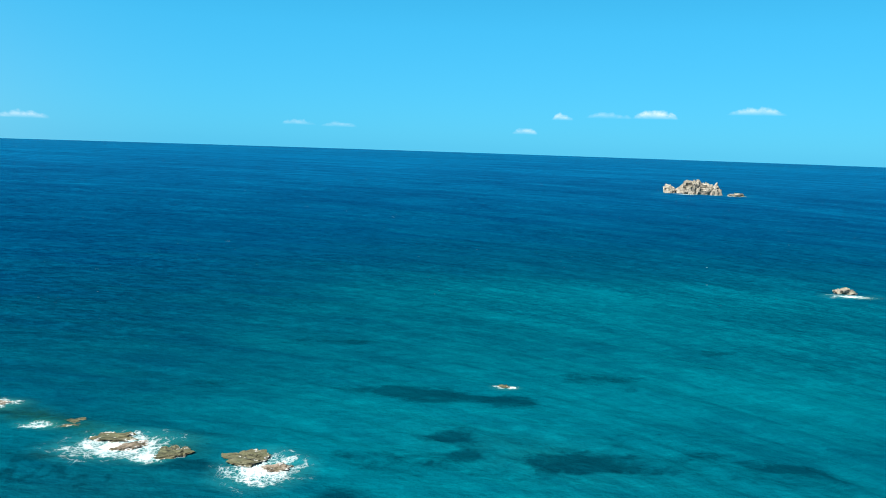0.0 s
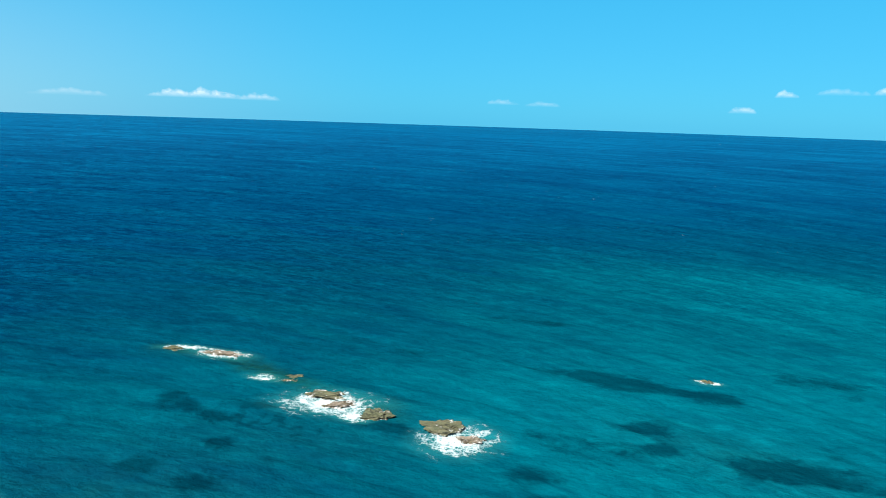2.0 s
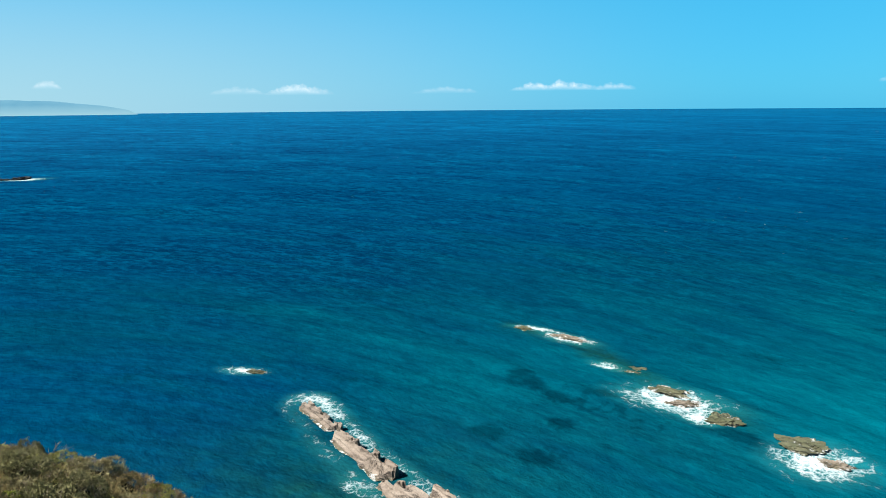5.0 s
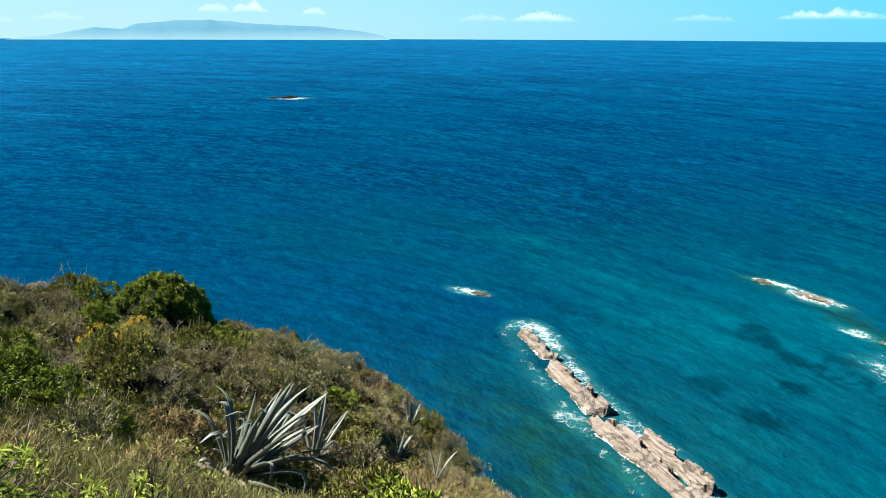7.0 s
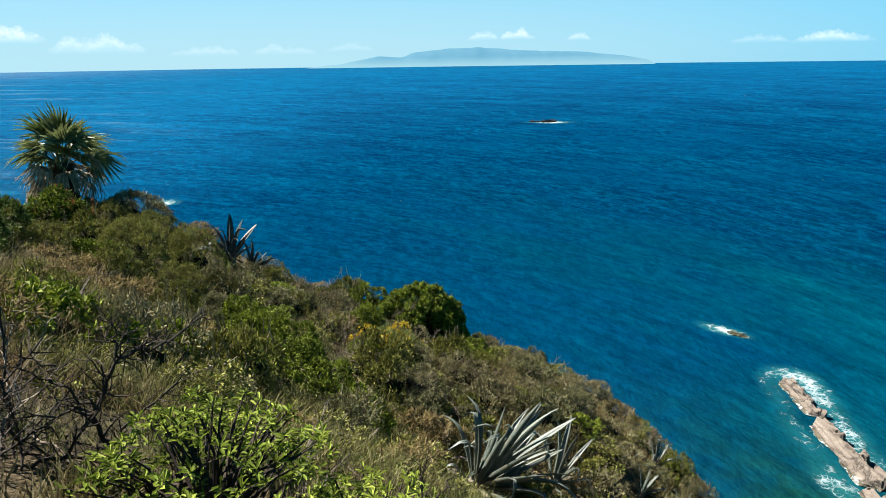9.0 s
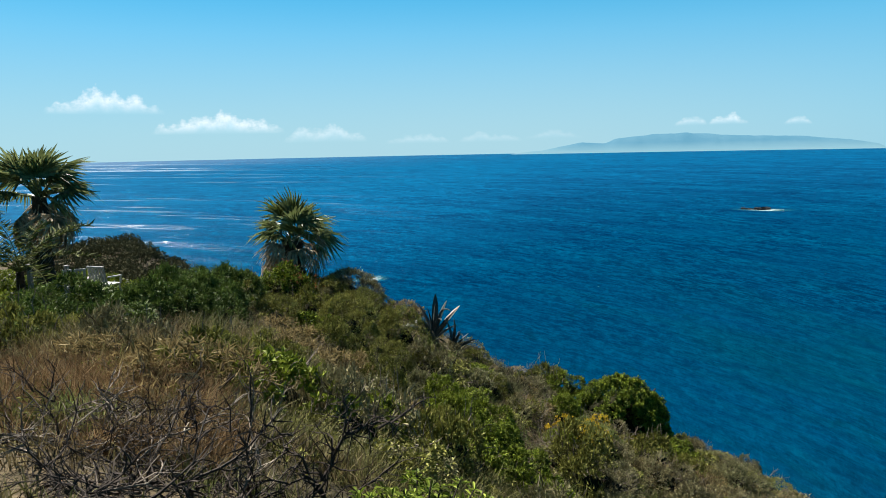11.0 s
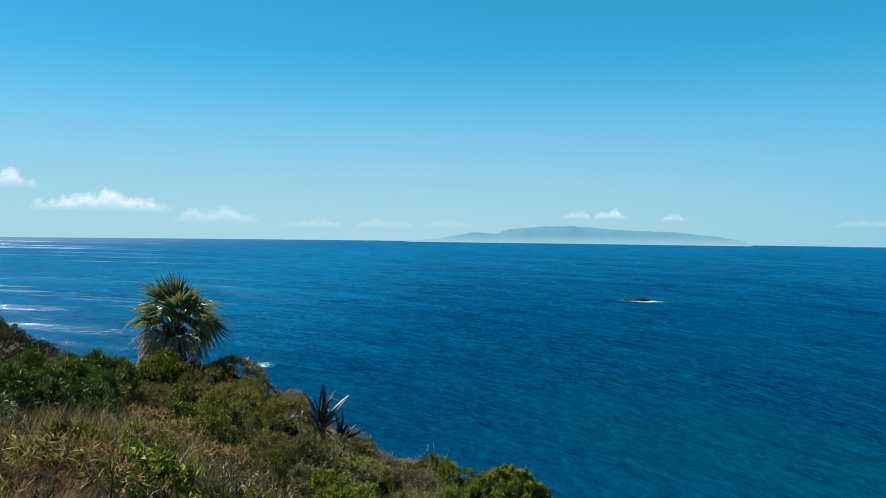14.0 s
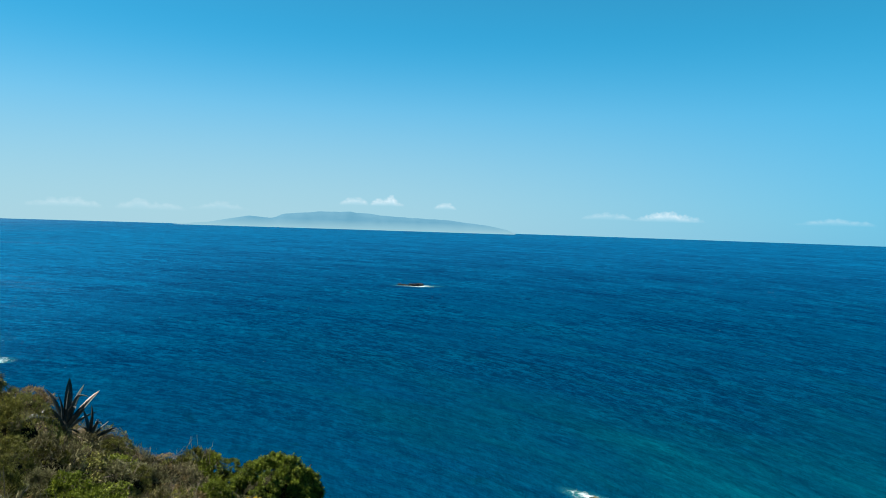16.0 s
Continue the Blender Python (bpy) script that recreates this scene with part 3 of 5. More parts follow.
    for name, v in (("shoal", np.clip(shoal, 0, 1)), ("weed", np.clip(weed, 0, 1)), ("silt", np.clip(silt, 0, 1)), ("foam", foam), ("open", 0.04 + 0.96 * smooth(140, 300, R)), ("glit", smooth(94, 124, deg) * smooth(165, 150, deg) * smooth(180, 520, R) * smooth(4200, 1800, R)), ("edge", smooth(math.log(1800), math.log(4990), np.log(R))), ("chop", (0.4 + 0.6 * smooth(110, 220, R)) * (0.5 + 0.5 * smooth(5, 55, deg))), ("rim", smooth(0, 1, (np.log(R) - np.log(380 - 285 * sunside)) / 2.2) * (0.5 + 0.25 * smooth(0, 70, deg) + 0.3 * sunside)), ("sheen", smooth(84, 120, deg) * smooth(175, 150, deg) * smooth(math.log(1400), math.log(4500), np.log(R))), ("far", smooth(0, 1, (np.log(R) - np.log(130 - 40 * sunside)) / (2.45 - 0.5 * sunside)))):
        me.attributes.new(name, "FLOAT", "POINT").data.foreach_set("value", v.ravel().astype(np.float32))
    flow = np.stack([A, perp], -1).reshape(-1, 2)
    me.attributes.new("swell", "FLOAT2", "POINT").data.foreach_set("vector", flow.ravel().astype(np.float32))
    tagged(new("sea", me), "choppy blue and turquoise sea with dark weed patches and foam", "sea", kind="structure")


build_sea()

# ---------------------------------------------------------------- land
EDGE = ((-62, -31), (-50, -21.5), (-40, -17.4), (-30, -13.4), (-23.5, -9), (-20.6, -6), (-19.2, -3.5), (-18.6, -1), (-19.0, 1.4), (-18.4, 3.3), (-16.6, 5.8), (-14.8, 6.95), (-12.8, 7.4),
        (-9.5, 6.3), (-4, 4.6), (2, 4.4), (12, 5), (40, 12), (90, 16))


def slope_z(x, y):
    """Height of the hillside, before it breaks off at the cliff."""
    u = -x
    base = 38.4 - 0.33 * np.clip(u, -3, 12) - 0.08 * np.maximum(u - 12, 0)
    z = base - 0.48 * (np.maximum(y, -60) + 0.5)
    cap = 38.6 - 0.13 * np.clip(u, -6, 13) - 0.2 * np.clip(u - 15, 0, 12) + 0.45 * np.exp(-(((x + 40) / 7) ** 2 + ((y + 24) / 5) ** 2))
    w = -0.5 * x - 0.866 * y
    cap = cap - (0.45 + 0.72 * np.clip(-0.5 * x + 0.866 * y + 0.2, 0, 14)) * smooth(-26, -34, x)
    cap = cap - 1.1 * np.maximum(w - 46, 0) - 1.5 * np.maximum(x - 55, 0)
    z = z - 0.85 * np.exp(-(((x + 9.6) / 2.4) ** 2 + ((y - 2.2) / 2.2) ** 2))
    z = z + 1.0 * np.exp(-(((x + 15.6) / 2.6) ** 2 + ((y - 4.6) / 2.2) ** 2))
    h = np.clip((cap - z) / 1.2 * 0.5 + 0.5, 0, 1)
    return cap * (1 - h) + z * h - 0.3 * h * (1 - h)


def land_z(x, y):
    x, y = np.asarray(x, float), np.asarray(y, float)
    d = line_dist(x, y, EDGE)
    out = y - np.interp(x, [p[0] for p in EDGE], [p[1] for p in EDGE])
    d = np.where(out > 0, d, 0.0)
    z = slope_z(x, y) + 0.30 * (fbm(x / 2.3, y / 2.3, 21) - 0.5) + 0.7 * (fbm(x / 7, y / 7, 33) - 0.5)
    rough = 1 + 0.9 * (fbm(x / 3, y / 3, 41) - 0.5)
    return np.maximum(z - 1.9 * d * rough - 0.25 * d ** 2 * (d < 6), -4)


def gz(x, y):
    return float(land_z(x, y))


def build_land():
    xs = np.concatenate([np.linspace(-120, -46, 26), np.linspace(-45, -24, 44), np.linspace(-23.7, 3, 200), np.linspace(4, 100, 34)])
    ys = np.concatenate([np.linspace(-110, -30, 20), np.linspace(-28, -14, 30), np.linspace(-13.7, 12, 190), np.linspace(12.5, 45, 50)])
    X, Y = np.meshgrid(xs, ys)
    me = mesh("ground", np.stack([X, Y, land_z(X, Y)], -1).reshape(-1, 3), grid_faces(len(ys), len(xs)), M_GROUND, True)
    tagged(new("ground", me), "dry brown cliff-top soil falling steeply to the sea", "ground", kind="structure")


build_land()


# ---------------------------------------------------------------- rocks in the water
def boulder_mesh(name, rx, ry, h, seed, material, flat=0.35, rough=0.35, squareness=3.0, sub=4):
    """A weathered rock that dips under the water line: squared ellipsoid, broken into steps."""
    bm = bmesh.new()
    bmesh.ops.create_icosphere(bm, subdivisions=sub, radius=1)
    off = Vector((seed * 3.7, seed * 1.3, seed * 2.1))
    for v in bm.verts:
        p = v.co.normalized()
        q = Vector([math.copysign(abs(c) ** (2 / squareness), c) for c in p])
        n = noise.fractal(q * 1.6 + off, 0.9, 2.1, 5)
        cell = noise.cell(q * 2.6 + off)
        k = 1 + rough * n + 0.16 * (cell - 0.5)
        z = q.z * k
        step = round(z * 4) / 4
        z = z * (1 - flat) + step * flat
        v.co = (q.x * rx * k, q.y * ry * k, z * h if z > 0 else z * 1.4)
    me = bpy.data.meshes.new(name)
    bm.to_mesh(me)
    bm.free()
    me.materials.append(material)
    return me


def sea_rock(name, x, y, rx, ry, h, turn, seed, material, label, sub=5, rough=0.55):
    ob = new(name, boulder_mesh(name, rx, ry, h, seed, material, sub=sub, rough=rough, squareness=2.4, flat=0.2))
    ob.matrix_basis = pose(x, y, -0.1, 0, 0, turn)
    return tagged(ob, label, "rock", "rocks awash off the shore")


sea_rock("reef_rock", -67.5, 103.6, 3.0, 1.0, 0.3, 4, 1, M_LEDGE, "low tan reef rock washed over by white foam")
sea_rock("reef_rock", -76.6, 102.6, 1.6, 0.9, 0.5, 0, 2, M_REEF, "small brown reef rock just above the water")
sea_rock("reef_rock", -51.6, 96.6, 2.2, 1.6, 0.35, 20, 3, M_REEF, "brown weedy reef rock at the foam")
sea_rock("reef_rock", -43.4, 92.6, 2.6, 1.4, 0.42, 0, 4, M_REEF, "tan and brown reef rock above a breaking wave")
sea_rock("reef_rock", -40.2, 90.2, 2.0, 1.2, 0.28, 30, 5, M_LEDGE, "tan reef rock amid white foam")
sea_rock("reef_rock", -33.8, 88.2, 2.1, 1.6, 0.5, 10, 6, M_REEF, "rounded weedy reef rock beside the foam")
sea_rock("reef_rock", -24.2, 87.6, 2.7, 2.0, 0.45, 25, 7, M_REEF, "green-brown weedy reef rock behind breaking foam")
sea_rock("reef_rock", -20.2, 85.2, 1.7, 1.1, 0.3, 20, 8, M_LEDGE, "tan wet rock under breaking foam")
sea_rock("reef_rock", 10.4, 118.9, 1.0, 0.6, 0.4, 0, 9, M_REEF, "small rock tip breaking the water")
sea_rock("reef_rock", 119.5, 217, 3.0, 1.8, 1.7, 10, 10, M_STACK, "small pale rock ringed by foam")
sea_rock("reef_rock", -93.9, 57.8, 1.5, 0.8, 0.4, 25, 11, M_REEF, "small tan skerry with trailing foam")
sea_rock("reef_rock", -461, 140, 4.8, 3.0, 1.5, 73, 12, M_DARKROCK, "dark wet rock ringed by white surf")
sea_rock("reef_rock", -463, 131, 3.0, 2.0, 0.9, 73, 13, M_DARKROCK, "low dark rock beside the surf")
sea_rock("reef_rock", 283, 726, 7, 4, 3.0, 0, 14, M_STACK, "low pale rock in surf near the stack")


def stack_mesh(name, rx, ry, h, seed, sub=5):
    """A sheer limestone islet with a broken top and fluted walls."""
    bm = bmesh.new()
    bmesh.ops.create_icosphere(bm, subdivisions=sub, radius=1)
    off = Vector((seed * 5.1, seed * 2.2, 1.0))
    for v in bm.verts:
        p = v.co.normalized()
        q = Vector([math.copysign(abs(c) ** 0.62, c) for c in p])
        flute = noise.fractal(Vector((q.x * 2.6, q.y * 2.6, q.z * 0.7)) + off, 0.8, 2.2, 6)
        top = noise.fractal(Vector((q.x * 1.5, q.y * 1.5, 0)) + off, 1.0, 2.0, 4)
        cell = noise.cell(Vector((q.x * 3, q.y * 3, q.z * 2)) + off) - 0.5
        k = 1 + 0.34 * flute + 0.14 * cell
        block = noise.cell(Vector((q.x * 2.3, q.y * 2.3, 0)) + off)
        zz = q.z * (0.8 + 0.16 * block + 0.42 * top) + 0.14 * flute
        v.co = (q.x * rx * k * (1.08 - 0.16 * max(q.z, 0)), q.y * ry * k, zz * h if zz > 0 else zz * 6)
    me = bpy.data.meshes.new(name)
    bm.to_mesh(me)
    bm.free()
    me.materials.append(M_STACK)
    return me


ob = new("rock_islet", stack_mesh("rock_islet", 15.0, 13, 15.0, 1))
ob.matrix_basis = pose(247, 742, 0, 0, 0, 18)
tagged(ob, "pale limestone sea stack with sheer fluted walls", "sea stack", "stacks off the coast")
ob = new("rock_islet", stack_mesh("rock_islet", 9, 8, 10.5, 4, 4))
ob.matrix_basis = pose(263, 738, 0, 0, 0, 40)
tagged(ob, "lower shoulder of pale limestone against the stack", "sea stack", "stacks off the coast")
ob = new("rock_islet", stack_mesh("rock_islet", 5.5, 6, 8.0, 3, 4))
ob.matrix_basis = pose(223, 748, 0, 0, 0, 60)
tagged(ob, "small pointed limestone stack beside the larger one", "sea stack", "stacks off the coast")


def ledge_slab(name, a, b, w0, w1, h, seed, blunt=6.0):
    """One tilted slab: it rises out of the water on one side and breaks off sheer on the other."""
    rows, cols = 110, 44
    s, t = np.meshgrid(np.linspace(0, 1, rows), np.linspace(-1, 1, cols), indexing="ij")
    ax, ay, bx, by = *a, *b
    L = math.hypot(bx - ax, by - ay)
    nx, ny = -(by - ay) / L, (bx - ax) / L
    ends = np.minimum(1, blunt * np.sqrt(np.clip(s * (1 - s), 0, 1)))
    w = 0.88 * (w0 + (w1 - w0) * s) * ends * (0.42 + 0.7 * fbm(s * L / 3.0 + 40 * (t > 0), s * 0 + seed, seed, 5))
    along = s + 0.25 * t * (fbm(s * 4, t * 2, seed + 2) - 0.5)
    X, Y = ax + (bx - ax) * along + nx * w * t, ay + (by - ay) * along + ny * w * t
    top = h * smooth(-1.15, 0.75, t) * (0.75 + 0.5 * fbm(X / 4, Y / 4, seed))
    step = np.round(top / 0.32 + 0.9 * (fbm(X / 1.6, Y / 1.1, seed + 9) - 0.5)) * 0.32
    top = 0.35 * top + 0.65 * step
    bite = smooth(0.54, 0.6, fbm(X / 1.5, Y / 1.5, seed + 5)) * smooth(0.25, 0.5, t)
    Z = top * (1 - 1.15 * bite) * smooth(0, 0.03, s) * smooth(1, 0.97, s)
    Z = Z + 0.14 * (fbm(X * 0.9, Y * 0.9, seed + 3) - 0.5)
    Z = np.where(t > 0.86, -0.8 - 3 * (t - 0.86), Z) - 1.0 * smooth(-0.9, -1.0, t)
    return mesh(name, np.stack([X, Y, Z], -1).reshape(-1, 3), grid_faces(rows, cols)[:, ::-1], M_LEDGE)


ledge = tagged(new("rock_ledge"), "long tan sandstone ledge broken into slabs, awash with foam", "rock ledge")
part("slab", ledge_slab("slab", (-78.2, 54.8), (-68.6, 52.8), 1.5, 1.7, 0.8, 1), ledge)
part("slab", ledge_slab("slab", (-67.4, 51.6), (-54.6, 49.2), 1.4, 2.4, 1.25, 2), ledge)
part("slab", ledge_slab("slab", (-54.6, 47.6), (-51.0, 46.8), 1.2, 1.4, 0.6, 5, 3.0), ledge)
part("slab", ledge_slab("slab", (-52.6, 47.6), (-29, 45.0), 1.9, 2.3, 1.2, 3), ledge)
part("slab", ledge_slab("slab", (-49.0, 49.8), (-39, 48.2), 1.0, 1.5, 1.45, 4), ledge)


# ---------------------------------------------------------------- far island and clouds
def polar(az, el, d):
    a, e = radians(az), radians(el)
    return Vector((-d * math.sin(a) * math.cos(e), d * math.cos(a) * math.cos(e), 40 + d * math.sin(e)))


def build_island():
    az = np.linspace(63.5, 91.5, 120)
    prof = np.interp(az, [63.5, 65.5, 66, 67.7, 70.4, 74.8, 77.5, 79.6, 82, 83.5, 84.3, 86, 88.8, 91.5], [0, 0, 0.3, 0.62, 0.92, 1.08, 1.3, 1.33, 1.2, 0.98, 0.66, 0.8, 0.25, 0.0])
    prof = prof * 79 * (1 + 0.10 * (fbm(az * 1.3, az * 0, 3) - 0.5)) + 2 * fbm(az * 5, az * 0, 4) * (prof > 0.05)
    rows = []
    for k, (d, f) in enumerate(((4330, -0.05), (4380, 0.12), (4430, 0.38), (4490, 0.72), (4560, 1.0), (4640, 0.7), (4720, -0.05))):
        a = np.radians(az)
        ridge = f * (1 + (0.35 * (fbm(az * 2.2, az * 0 + k * 0.6, 9) - 0.5) if k not in (0, 4, 6) else 0))
        rows.append(np.stack([-d * np.sin(a), d * np.cos(a), prof * ridge - 1.0], -1))
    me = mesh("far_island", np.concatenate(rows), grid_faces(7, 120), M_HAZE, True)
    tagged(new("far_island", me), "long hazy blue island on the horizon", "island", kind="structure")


build_island()


def cloud(az, el, width, height, solid=1.0):
    """A low bank of vapour far out over the sea; width and height in degrees."""
    d = 4750.0
    w, h = d * math.tan(radians(width)), d * math.tan(radians(height))
    rows, cols = 9, 25
    t, s = np.meshgrid(np.linspace(-1, 1, rows), np.linspace(-1, 1, cols), indexing="ij")
    bulge = -0.25 * h * np.clip(1 - s ** 2 - t ** 2, 0, 1)
    me = mesh("cloud", np.stack([s * w * 0.62, bulge, t * h * 0.85], -1).reshape(-1, 3), grid_faces(rows, cols), M_CLOUD, True)
    ob = new("cloud", me)
    ob.matrix_basis = Matrix.Translation(polar(az, el, d)) @ pose(0, 0, 0, 0, 0, az)
    ob.color = (1, 1, 1, solid)
    ob.visible_shadow = False
    tagged(ob, "small white cloud low over the horizon" if width < 5 else "broad white cloud bank over the sea", "cloud", "clouds along the horizon", "structure")


for row in ((11.7, 1.7, 2.2, 0.6, 0.45), (8.7, 1.55, 2.4, 0.5, 0.3), (-8.4, 2.6, 1.4, 0.5, 0.65), (-5.6, 1.45, 1.7, 0.5, 0.5), (-15.2, 2.95, 2.8, 0.65, 0.8), (-22.1, 3.3, 3.4, 0.6, 0.55), (-11.8, 2.8, 3.0, 0.5, 0.25),
            (34.5, 1.5, 6.2, 0.7, 0.75), (30.2, 1.4, 2.8, 0.6, 0.5), (54.0, 1.35, 4.4, 0.75, 0.7), (75.5, 1.9, 2.3, 0.7, 0.75), (78.1, 1.8, 2.0, 0.6, 0.5), (71.0, 1.6, 1.6, 0.5, 0.45)):
    cloud(*row)
for row in ((121.0, 4.1, 6.6, 1.6, 1.0), (113.4, 2.45, 8.0, 1.35, 1.0), (105.6, 1.6, 5.4, 1.2, 0.5), (98.5, 1.0, 4.5, 0.7, 0.3), (93.0, 1.0, 4.5, 0.7, 0.25), (58.5, 1.2, 3.5, 0.5, 0.3), (43.0, 1.2, 4.5, 0.5, 0.25), (88, 1.1, 4.0, 0.6, 0.2)):
    cloud(*row)


# ---------------------------------------------------------------- plants
def leaf_cloud(pos, out, length, width, r, fold=0.25, spread=0.7):
    """Arrays of pointed folded leaves at pos that grow towards out."""
    n = len(pos)
    d = 0.6 * out + r.normal(0, spread, (n, 3))
    d /= np.linalg.norm(d, axis=1, keepdims=True)
    side = np.cross(d, out + r.normal(0, 0.55, (n, 3)))
    side /= np.linalg.norm(side, axis=1, keepdims=True)
    up = np.cross(side, d)
    L = (length * r.uniform(0.65, 1.25, n))[:, None]
    W = (width * r.uniform(0.7, 1.2, n))[:, None]
    mid = pos + d * L * 0.45 + up * L * 0.06
    v = np.stack([pos, mid - side * W * 0.5 + up * W * fold, pos + d * L - up * L * 0.08, mid + side * W * 0.5 + up * W * fold], 1).reshape(-1, 3)
    k = np.arange(n)[:, None] * 4
    return v, np.concatenate([k + [[0, 2, 1]], k + [[0, 3, 2]]])


def tube(points, radii, sides=5):
    """Verts and faces of a tapered twig along points."""
    pts = np.asarray(points, float)
    v, n = [], len(pts)
    for i in range(n):
        t = pts[min(i + 1, n - 1)] - pts[max(i - 1, 0)]
        t = t / (np.linalg.norm(t) + 1e-9)
        a = np.cross(t, (0.31, 0.95, 0.1))
        a /= np.linalg.norm(a) + 1e-9
        b = np.cross(t, a)
        for k in range(sides):
            th = 2 * math.pi * k / sides
            v.append(pts[i] + radii[i] * (math.cos(th) * a + math.sin(th) * b))
    f = [[i * sides + k, i * sides + (k + 1) % sides, (i + 1) * sides + (k + 1) % sides, (i + 1) * sides + k] for i in range(n - 1) for k in range(sides)]
    return v, f


def joined(pieces):
    V, F, o = [], [], 0
    for v, f in pieces:
        V.extend(np.asarray(v).tolist())
        F.extend([[i + o for i in q] for q in f])
        o += len(v)
    return V, F


def twig_path(r, start, way, length, bends=5, wander=0.35):
    p, d, out = np.array(start, float), np.array(way, float), []
    d /= np.linalg.norm(d)
    for _ in range(bends + 1):
        out.append(p.copy())
        p = p + d * length / bends
        d = d + r.normal(0, wander, 3) * 0.6
        d /= np.linalg.norm(d)
    return np.array(out)


def dome_points(r, n, rx, ry, h, lumps, lump_r, seed, even=0.0):
    """Points over a shrub: lobes heaped into a dome, clumps on each lobe's skin, leaves round each clump."""
    lobes = max(5, int(lumps / (7 - 3 * even)))
    th = np.arange(lobes) * 2.39996 + r.normal(0, 0.35, lobes)
    cz = np.clip(np.linspace(0.05, 0.97, lobes) + r.normal(0, 0.06, lobes), 0, 1)
    s = np.sqrt(1 - cz ** 2)
    far = (0.66 + 0.14 * even) * r.uniform(0.82 + 0.17 * even, 1.12 - 0.1 * even, lobes)
    centre = np.stack([np.cos(th) * s, np.sin(th) * s, cz], -1) * far[:, None]
    size = min(0.46, 1.15 / math.sqrt(lobes)) * r.uniform(0.75, 1.25, lobes)
    m = lumps * 4
    own = r.integers(0, lobes, m)
    way = r.normal(0, 1, (m, 3))
    way /= np.linalg.norm(way, axis=1, keepdims=True)
    way += 0.75 * centre[own] / np.linalg.norm(centre[own], axis=1, keepdims=True) + [0, 0, 0.25]
    way /= np.linalg.norm(way, axis=1, keepdims=True)
    clump = centre[own] + way * (size[own] * r.uniform(0.86, 1.06, m))[:, None]
    pick = r.integers(0, m, n)
    jit = r.normal(0, 1, (n, 3))
    jit /= np.linalg.norm(jit, axis=1, keepdims=True)
    p = clump[pick] + jit * (0.5 * lump_r * r.uniform(0.1, 1.0, n))[:, None]
    out = way[pick] + 0.45 * jit
    p = p * [rx, ry, h]
    p[:, 2] = np.abs(p[:, 2])
    return p, out / (np.linalg.norm(out, axis=1, keepdims=True) + 1e-9)


def bush_proto(name, rx, ry, h, n, leaf, width, material, seed, lumps=60, lump_r=0.22, core=True, tips=None, spread=0.7, even=0.0, sprigs=0):
    """A shrub: leaves in clumps on heaped lobes, an added dark core for the shade inside, limbs from the foot, bare
    sprigs sticking out.
    """
    r = np.random.default_rng(seed)
    root = new(name)
    p, out = dome_points(r, n, rx, ry, h, lumps, lump_r, seed, even)
    v, f = leaf_cloud(p, out, leaf, width, r, spread=spread)
    part("foliage", mesh("foliage", v, f, material), root)
    if tips:
        mat2, m2, size = tips
        q, o2 = dome_points(r, m2, rx * 1.03, ry * 1.03, h * 1.05, 26, 0.12, seed + 5)
        q = q[q[:, 2] > h * 0.3]
        v, f = leaf_cloud(q, o2[:len(q)], size, size * 0.8, r)
        tagged(part("blossom", mesh("blossom", v, f, mat2), root), kind="stuff")
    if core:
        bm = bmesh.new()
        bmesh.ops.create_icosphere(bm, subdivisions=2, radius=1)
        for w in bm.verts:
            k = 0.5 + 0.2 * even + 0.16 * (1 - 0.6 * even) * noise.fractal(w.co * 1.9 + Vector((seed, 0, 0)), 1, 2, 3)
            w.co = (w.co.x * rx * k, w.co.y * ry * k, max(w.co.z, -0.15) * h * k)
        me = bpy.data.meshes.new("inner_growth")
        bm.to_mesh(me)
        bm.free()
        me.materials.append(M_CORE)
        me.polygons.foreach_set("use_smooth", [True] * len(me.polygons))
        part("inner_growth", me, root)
    limbs = []
    for k in range(7):
        a = r.uniform(0, 6.28)
        pts = twig_path(r, (0, 0, -0.15), (math.cos(a) * rx, math.sin(a) * ry, h * r.uniform(0.5, 1.1)), max(rx, h) * 0.95)
        limbs.append(tube(pts, np.linspace(0.035, 0.008, len(pts)) * max(h, 0.6), 4))
    tagged(part("limb_cluster", mesh("limb_cluster", *joined(limbs), M_TWIG), root), kind="stuff")
    if sprigs:
        q, o2 = dome_points(r, sprigs, rx, ry, h, lumps, 0.05, seed + 2)
        bits = []
        for a, d in zip(q, o2):
            pts = twig_path(r, a * 0.9, d + r.normal(0, 0.45, 3) + [0, 0, 0.5], 0.3 * r.uniform(0.5, 1.3) * max(h, 0.5), 3, 0.3)
            bits.append(tube(pts, np.linspace(0.006, 0.002, len(pts)), 3))
        tagged(part("twig_tangle", mesh("twig_tangle", *joined(bits), M_DEADWOOD), root), kind="stuff")
    return root


def first(root, x, y, size, turn, label, category, group="", tall=None):
    root.matrix_basis = pose(x, y, gz(x, y) - 0.06, 0, 0, turn) @ Matrix.Diagonal((size, size, tall or size, 1))
    return tagged(root, label, category, group)


def again(root, x, y, size, turn, label="", tall=None):
    ob = copy_thing(root, pose(x, y, gz(x, y) - 0.06, 0, 0, turn))
    ob.scale = (size, size, tall or size)
    if label:
        tagged(ob, label)
    return ob


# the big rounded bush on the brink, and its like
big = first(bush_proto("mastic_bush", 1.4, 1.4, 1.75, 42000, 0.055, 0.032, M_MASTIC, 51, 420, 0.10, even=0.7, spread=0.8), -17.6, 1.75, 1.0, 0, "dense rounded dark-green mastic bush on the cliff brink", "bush")
